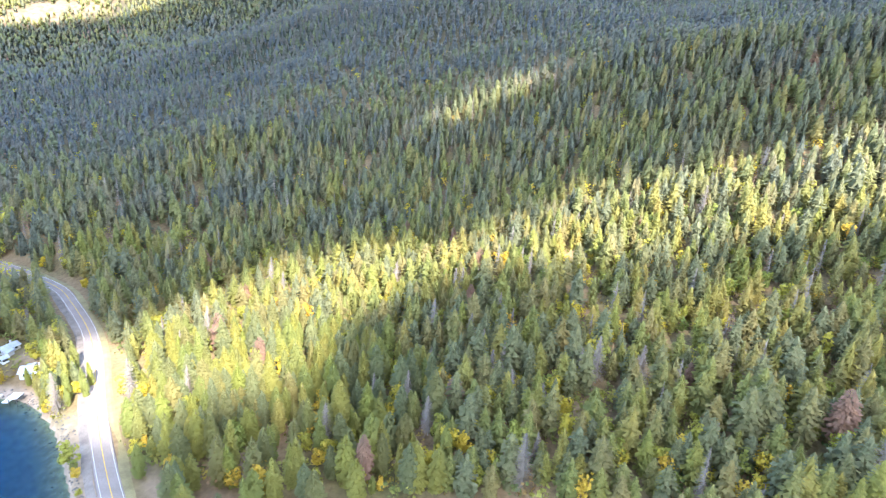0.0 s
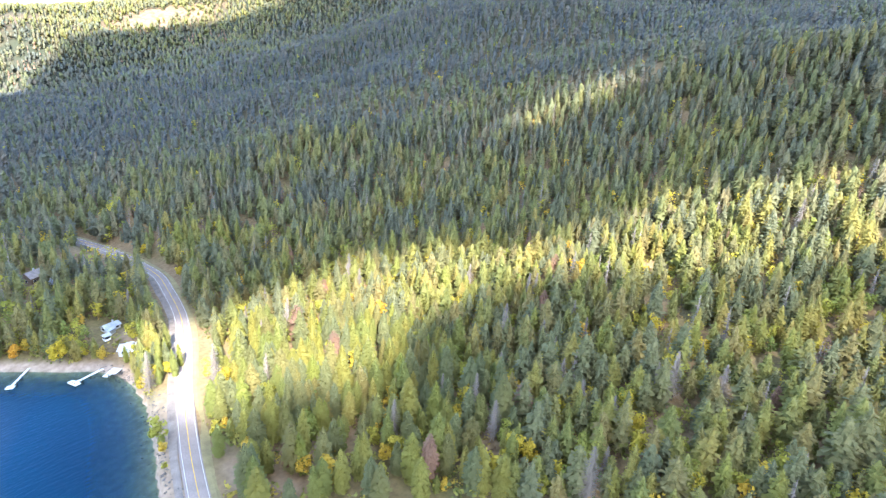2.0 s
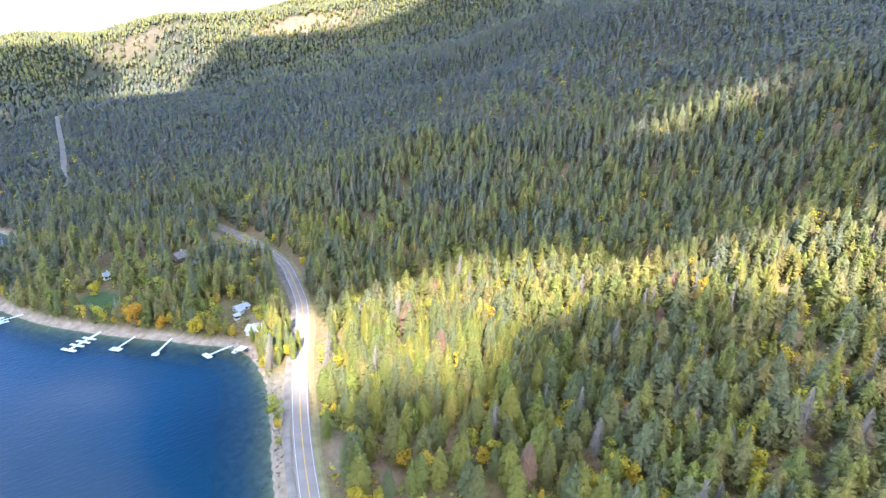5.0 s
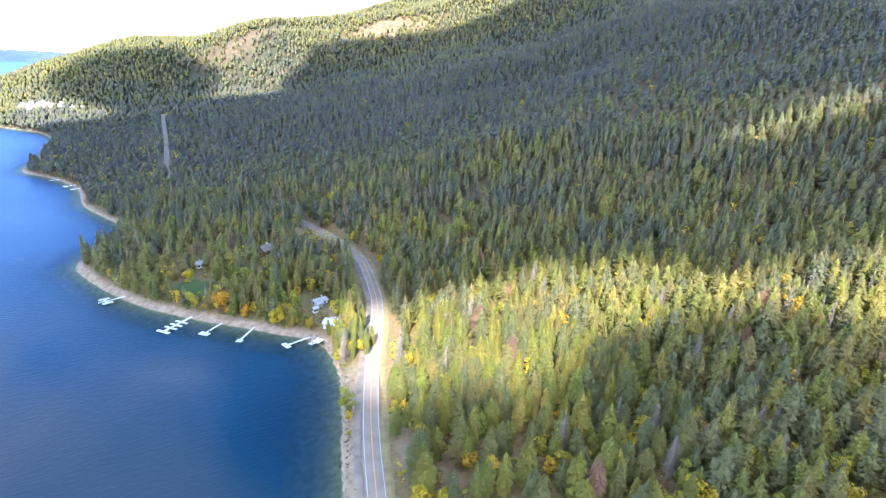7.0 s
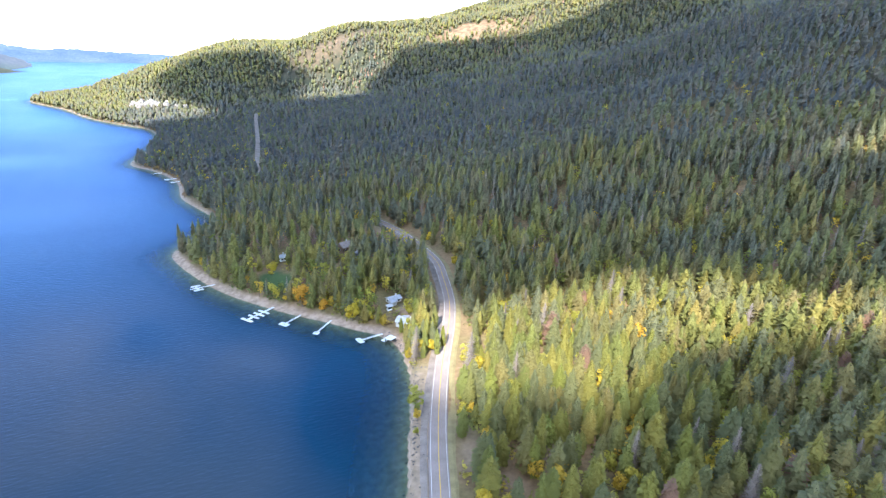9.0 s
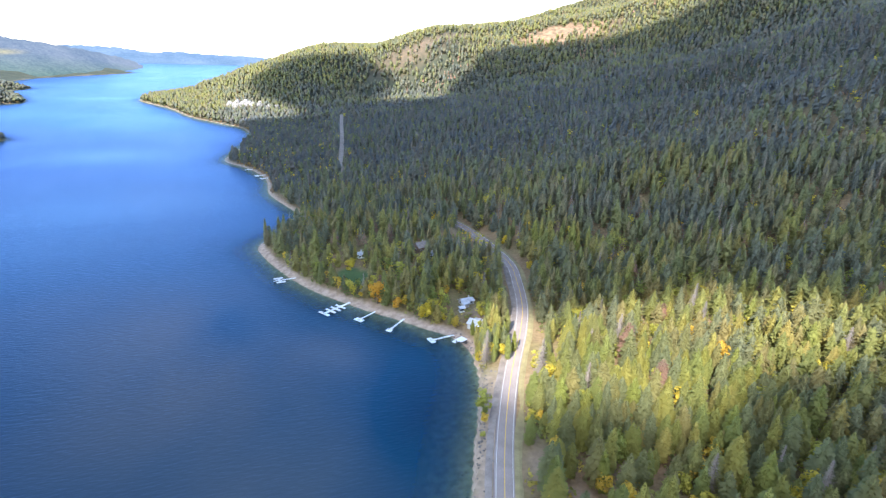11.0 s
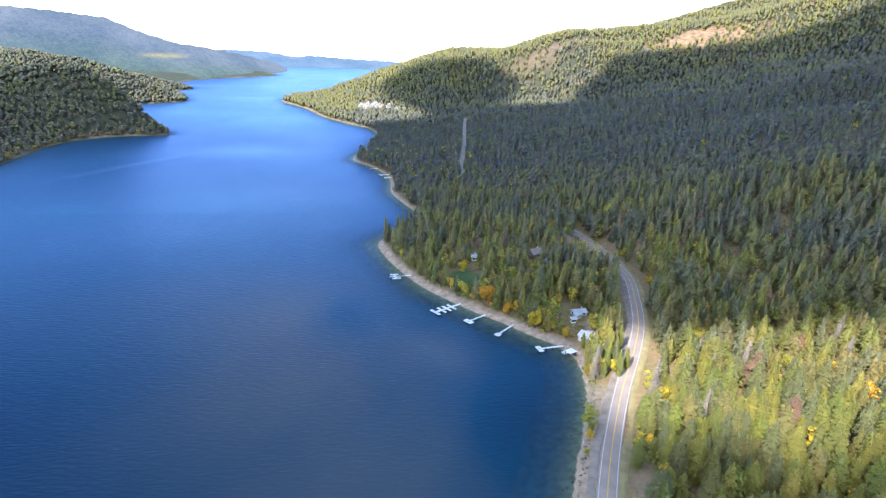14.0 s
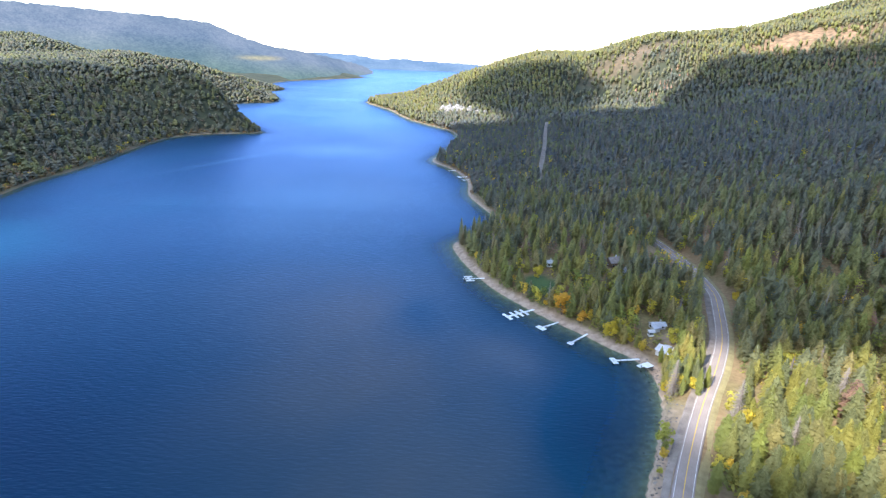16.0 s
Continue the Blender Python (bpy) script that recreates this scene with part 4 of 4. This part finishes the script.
# stones along the waterline below the road
stone_v, stone_f, at = [], [], 0
for _ in range(420):
    i = sr.randint(18, 44)
    p = EAST_SHORE[i] + (EAST_SHORE[i + 1] - EAST_SHORE[i]) * sr.uniform()
    p = p + sr.normal(0, 1.6, 2) + (0.8, -0.4)
    z = max(-0.2, float(height(p[:1], p[1:])[0]))
    s = abs(sr.normal(0.1, 0.18)) + 0.16
    q = np.array([(1, 0, 0), (0, 1, 0), (-1, 0, 0), (0, -1, 0), (0, 0, 0.8), (0, 0, -0.6)]) * s * sr.uniform(0.6, 1.3, (6, 1))
    a = sr.uniform(0, 6.28)
    q = np.stack([q[:, 0] * math.cos(a) - q[:, 1] * math.sin(a) + p[0], q[:, 0] * math.sin(a) + q[:, 1] * math.cos(a) + p[1], q[:, 2] + z], 1)
    stone_v.append(q)
    stone_f += [(at + i0, at + i1, at + 4) for i0, i1 in ((0, 1), (1, 2), (2, 3), (3, 0))] + [(at + i1, at + i0, at + 5) for i0, i1 in ((0, 1), (1, 2), (2, 3), (3, 0))]
    at += 6
tagged(new("shore_stones", mesh_of("shore_stones", np.vstack(stone_v), stone_f, shore_stone)), "pale stones scattered along the waterline", "stones", kind="stuff")


# single trees that stand out along the shore
def plant(protos, x, y, tall, wide, k):
    z = float(height(np.array([float(x)]), np.array([float(y)]))[0]) - 0.2
    m = tree_pose(Vector((x, y, z)), tall, wide, 1.7 * k)
    ob = copy_thing(protos[k % len(protos)], m)
    ob.scale = m.to_scale()
    return ob


for k, (x, y, tall, wide) in enumerate(((60, 257, 10, 1.1), (68, 243.5, 7, 1.1), (71, 241, 6, 1.2), (77, 233, 8, 1.2), (80, 230, 7, 1.1), (84, 225, 6, 1.1), (55, 263, 3.5, 1.2),
                                        (56, 291, 5, 1.3), (72, 150.5, 8, 1.2), (69.5, 143.5, 4, 1.1), (66, 137, 2.6, 1.2), (71, 147, 4, 1.0), (24, 318, 6, 1.2), (31, 307, 6, 1.2), (37, 300, 5, 1.2))):
    tagged(plant(BROADLEAF, x, y, tall, wide, k), "yellow-green broadleaf tree on the shore", group="autumn trees on the shore")
for k, (x, y, tall) in enumerate(((15.5, 351, 17.5), (93, 186, 13), (96, 191, 13), (98, 200, 14), (99, 207, 13), (93, 188, 12), (97, 201, 14), (90, 181, 11), (94, 178, 12), (95, 184, 12), (99, 194, 12), (101, 204, 12), (88, 178, 8), (92, 195, 11), (97, 188, 12), (103, 198, 12), (99, 183, 10), (90, 199, 9), (89, 192, 10), (87.5, 187, 8), (91, 206, 8))):
    tagged(plant(CONIFERS, x, y, tall, 0.7 if k == 0 else 0.85, k), "dark green conifer standing on the shore", group="conifers on the shore")

# golden trees by the beach and the bend of the road
gold = ((59.6, 248.2, 11.5, 1.25), (76.2, 225.8, 9.5, 1.25), (67, 239, 7, 1.2), (53.5, 283.6, 7, 1.2), (83, 221.7, 5, 1.2), (53.4, 257.3, 4, 1.3), (104.8, 248.4, 7, 1.2),
        (84.8, 184.0, 5, 1.2), (93.4, 180.9, 6, 1.1), (155, 268.3, 9, 1.0), (147, 261, 6, 1.1), (150.5, 300, 8, 1.0))
stand(GOLDEN, np.array([(x, y, float(height(np.array([x * 1.0]), np.array([y * 1.0]))[0]) - 0.2) for x, y, _, _ in gold]), [g[2] for g in gold], [g[3] for g in gold],
      [1.3 * k for k in range(len(gold))], range(len(gold)))

# planted dead and autumn trees that mark the slope
for k, (x, y, tall) in enumerate(((221, 94, 15), (132, 138, 14), (160, -34, 18), (402, -25, 16))):
    plant(RUSTY, x, y, tall, 1.15, k)
for k, (x, y, tall) in enumerate(((167, 29, 17), (147, 50, 14), (126, 67, 14), (150, -42, 16), (202, 125, 15), (283, 12, 17), (169, 16, 15), (317, -10, 16))):
    plant(SNAGS, x, y, tall, 1.3, k)
for k, (x, y, tall) in enumerate(((114, 140, 6), (112, 149, 6), (183, 22, 5), (194, 18, 6), (196, -14, 6), (189, -11, 5), (203, 3, 7), (164, -13, 8), (139, 0, 6),
                                  (87, 104, 7), (119, 121, 6), (229, -32, 7), (225, -40, 7), (230, 10, 7), (183, 10, 5))):
    plant(BROADLEAF, x, y, tall, 1.1, k)

# ---- distance ----
def ridge(name, a0, a1, far, azs, els, material, label, cleared=()):
    """A far ridge of hills with a sloping face, closing the valley; far gives its distance at each bearing."""
    az = np.arange(a0, a1 + 0.2, 0.25)
    el = np.interp(az, azs, els) + 0.035 * np.sin(az * 5.1) + 0.03 * np.sin(az * 11.7 + 1)
    a, far = np.radians(az), np.interp(az, *far)
    rows, rise, bare = [], [], []
    for back in (*range(350, 0, -14), 0, -60):
        dist, share = far - back, float(np.interp(back, (-60, 0, 70, 150, 240, 350), (0.2, 1.0, 0.8, 0.55, 0.3, 0.0)))
        z = -30 + (118 + far * np.tan(np.radians(el)) + 30) * share
        rows.append(np.stack([dist * np.sin(a), dist * np.cos(a), z], 1))
        up = np.degrees(np.arctan2(z - 118, dist))
        rise.append(np.full(len(az), share))
        bare.append(sum(bell(az, up, *c_) for c_ in cleared) + 0 * az)
    v = np.vstack(rows)
    n_ = len(az)
    f = [(r_ * n_ + i, r_ * n_ + i + 1, (r_ + 1) * n_ + i + 1, (r_ + 1) * n_ + i) for r_ in range(len(rows) - 1) for i in range(n_ - 1)]
    me = mesh_of(name, v, f, material, True)
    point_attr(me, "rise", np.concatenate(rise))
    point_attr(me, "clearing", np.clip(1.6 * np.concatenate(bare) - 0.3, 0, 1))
    return tagged(new(name, me), label, "hills", kind="structure")


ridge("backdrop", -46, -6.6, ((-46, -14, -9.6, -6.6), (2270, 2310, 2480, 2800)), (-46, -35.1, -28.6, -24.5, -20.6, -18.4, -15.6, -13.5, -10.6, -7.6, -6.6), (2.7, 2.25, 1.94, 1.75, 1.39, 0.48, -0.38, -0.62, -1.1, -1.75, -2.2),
      haze_hill["far_hills"], "wooded hills far down the valley, painted in blue-grey haze", [(-16.6, -1.40, 2.0, 0.22)])
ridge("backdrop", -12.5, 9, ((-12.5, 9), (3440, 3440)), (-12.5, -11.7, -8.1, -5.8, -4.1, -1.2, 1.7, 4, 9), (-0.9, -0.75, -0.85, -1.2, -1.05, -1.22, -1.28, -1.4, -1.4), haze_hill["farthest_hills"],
      "hills at the end of the lake, painted in pale blue haze")

# ---- clouds: low broken cumulus that shades most of the valley ----
CLOUD_Z = 1000.0


# the ground that the sun reaches through the gap in the cloud
GAP = np.array([(80, 150), (91, 143), (105, 138), (119, 129), (136, 126), (155, 129), (177, 136), (201, 131), (216, 124), (230, 108), (238, 92), (245, 72), (262, 46),
                (290, 16), (330, -24), (372, -62), (436, -20), (440, 25), (400, 64), (366, 100), (350, 131), (318, 138), (288, 144), (264, 149), (253, 174), (241, 192),
                (219, 200), (200, 208), (184, 212), (158, 209), (136, 214), (120, 229), (107, 227), (92, 205), (81, 176)], float)


def main_cover(x, y):
    """Thickness of the large cloud over the place that it shades, above 0 where there is cloud."""
    rag = 0.30 * waves(x, y, 150, 41) + 0.16 * waves(x, y, 55, 42)
    north = np.interp(x - 12, (-100, 26, 120, 219, 268, 318, 387, 478, 553, 630, 705, 814, 950, 1200),
                      (890, 915, 965, 978, 952, 910, 978, 1066, 1113, 1086, 1072, 1036, 975, 825))
    d = np.minimum(np.minimum((north - y) / 45, (y + 420) / 120), np.minimum((x + 260) / 120, (1250 - x) / 120)) + 0.5 * rag
    sd, _ = far_from(x, y, np.vstack([GAP, GAP[:1]]))
    sd = np.where(inside(x, y, GAP), -sd, sd)
    d = np.minimum(d, sd / 15 + 0.40 + 0.45 * rag + 0.35 * waves(x, y, 34, 46) * np.clip((x - 190) / 60, 0, 1) + 0.41 * np.clip((x - 225) / 60, 0, 1))
    d = np.minimum(d, 0.36 + 0.3 * waves(x, y, 30, 47) + 1.4 * (1 - bell(x, y, 228, 28, 125, 105)))
    d = np.minimum(d, 0.48 + 1.4 * (1 - bell(x, y, 122, 116, 55, 38)))
    faint = bell(x, y, 466, 247, 85, 30, -16)
    return np.minimum(d, (0.8 - faint) * 1.5 + 0.3 * rag)


def round_cover(cx, cy, rx, ry, most=1.0):
    def cover(x, y):
        rag = 0.30 * waves(x, y, 150, 41) + 0.16 * waves(x, y, 55, 42)
        return np.minimum((1 - np.hypot((x - cx) / rx, (y - cy) / ry)) * 3 + 0.6 * rag, most)
    return cover


def cloud(name, x0, x1, y0, y1, cover, label, step=13.0):
    """A flat-bottomed cumulus, domed and lumpy on top, standing sunward of the place that it shades."""
    off = TO_SUN * (CLOUD_Z / TO_SUN.z)
    x, y = np.meshgrid(np.arange(x0, x1 + step, step), np.arange(y0, y1 + step, step))
    t = np.minimum(cover(x, y), 1.0)
    i = np.arange(x.size).reshape(x.shape)
    inner = np.minimum(np.minimum(t[:-1, :-1], t[:-1, 1:]), np.minimum(t[1:, 1:], t[1:, :-1])) > 0
    q = np.stack([i[:-1, :-1], i[:-1, 1:], i[1:, 1:], i[1:, :-1]], -1)[inner]
    h = np.sqrt(np.clip(t, 0, 1))
    up = CLOUD_Z + h * (16 + 6 * waves(x, y, 120, 43) + 3 * waves(x, y, 45, 44))
    dn = CLOUD_Z - h * (8 + 2 * waves(x, y, 60, 45))
    vt = np.stack([x + off.x, y + off.y, up], -1).reshape(-1, 3)
    vb = np.stack([x + off.x, y + off.y, dn], -1).reshape(-1, 3)
    used, inv = np.unique(q, return_inverse=True)
    inv = inv.reshape(-1, 4)
    v = np.vstack([vt[used], vb[used]])
    m = len(used)
    edges = {}
    for f in inv.tolist():
        for a, b_ in zip(f, f[1:] + f[:1]):
            if edges.pop((b_, a), None) is None:
                edges[(a, b_)] = 1
    sides = [(a, a + m, b_ + m, b_) for a, b_ in edges]
    me = mesh_of(name, v, inv.tolist() + (inv[:, ::-1] + m).tolist() + sides, cloud_m, True)
    point_attr(me, "thick", np.tile(np.clip(t.ravel()[used], 0, 1), 2))
    return tagged(new(name, me), label, "cloud", kind="structure")


cloud_m, n, l, b = mat("cloud", 1.0)
b.inputs["Base Color"].default_value = (0.9, 0.9, 0.9, 1)
b.inputs["Specular IOR Level"].default_value = 0.0
tl = n.new("ShaderNodeBsdfTranslucent")
tl.inputs[0].default_value = (0.9, 0.9, 0.92, 1)
m1, m2, tr = n.new("ShaderNodeMixShader"), n.new("ShaderNodeMixShader"), n.new("ShaderNodeBsdfTransparent")
m1.inputs[0].default_value = 0.5
l.new(b.outputs[0], m1.inputs[1])
l.new(tl.outputs[0], m1.inputs[2])
l.new(ramp(n, l, attr(n, "thick"), ((0.0, (0, 0, 0)), (0.75, (0.92, 0.92, 0.92)))), m2.inputs[0])
l.new(tr.outputs[0], m2.inputs[1])
l.new(m1.outputs[0], m2.inputs[2])
l.new(m2.outputs[0], n["Material Output"].inputs[0])
cloud("cloud", -300, 1300, -480, 1180, main_cover, "broad grey-white cumulus with a ragged gap", 10.0)
cloud("cloud", -40, 440, 860, 1380, round_cover(198, 1112, 138, 185), "small grey-white cumulus")
cloud("cloud", -880, -20, 280, 1080, round_cover(-425, 670, 370, 345, 0.42), "grey-white cumulus")

# ---- the plan at its true size ----
for ob in list(scene.objects):
    if ob.parent is None and ob is not cam and ob is not sun:
        ob.matrix_basis = Matrix.Scale(METRES, 4) @ ob.matrix_basis
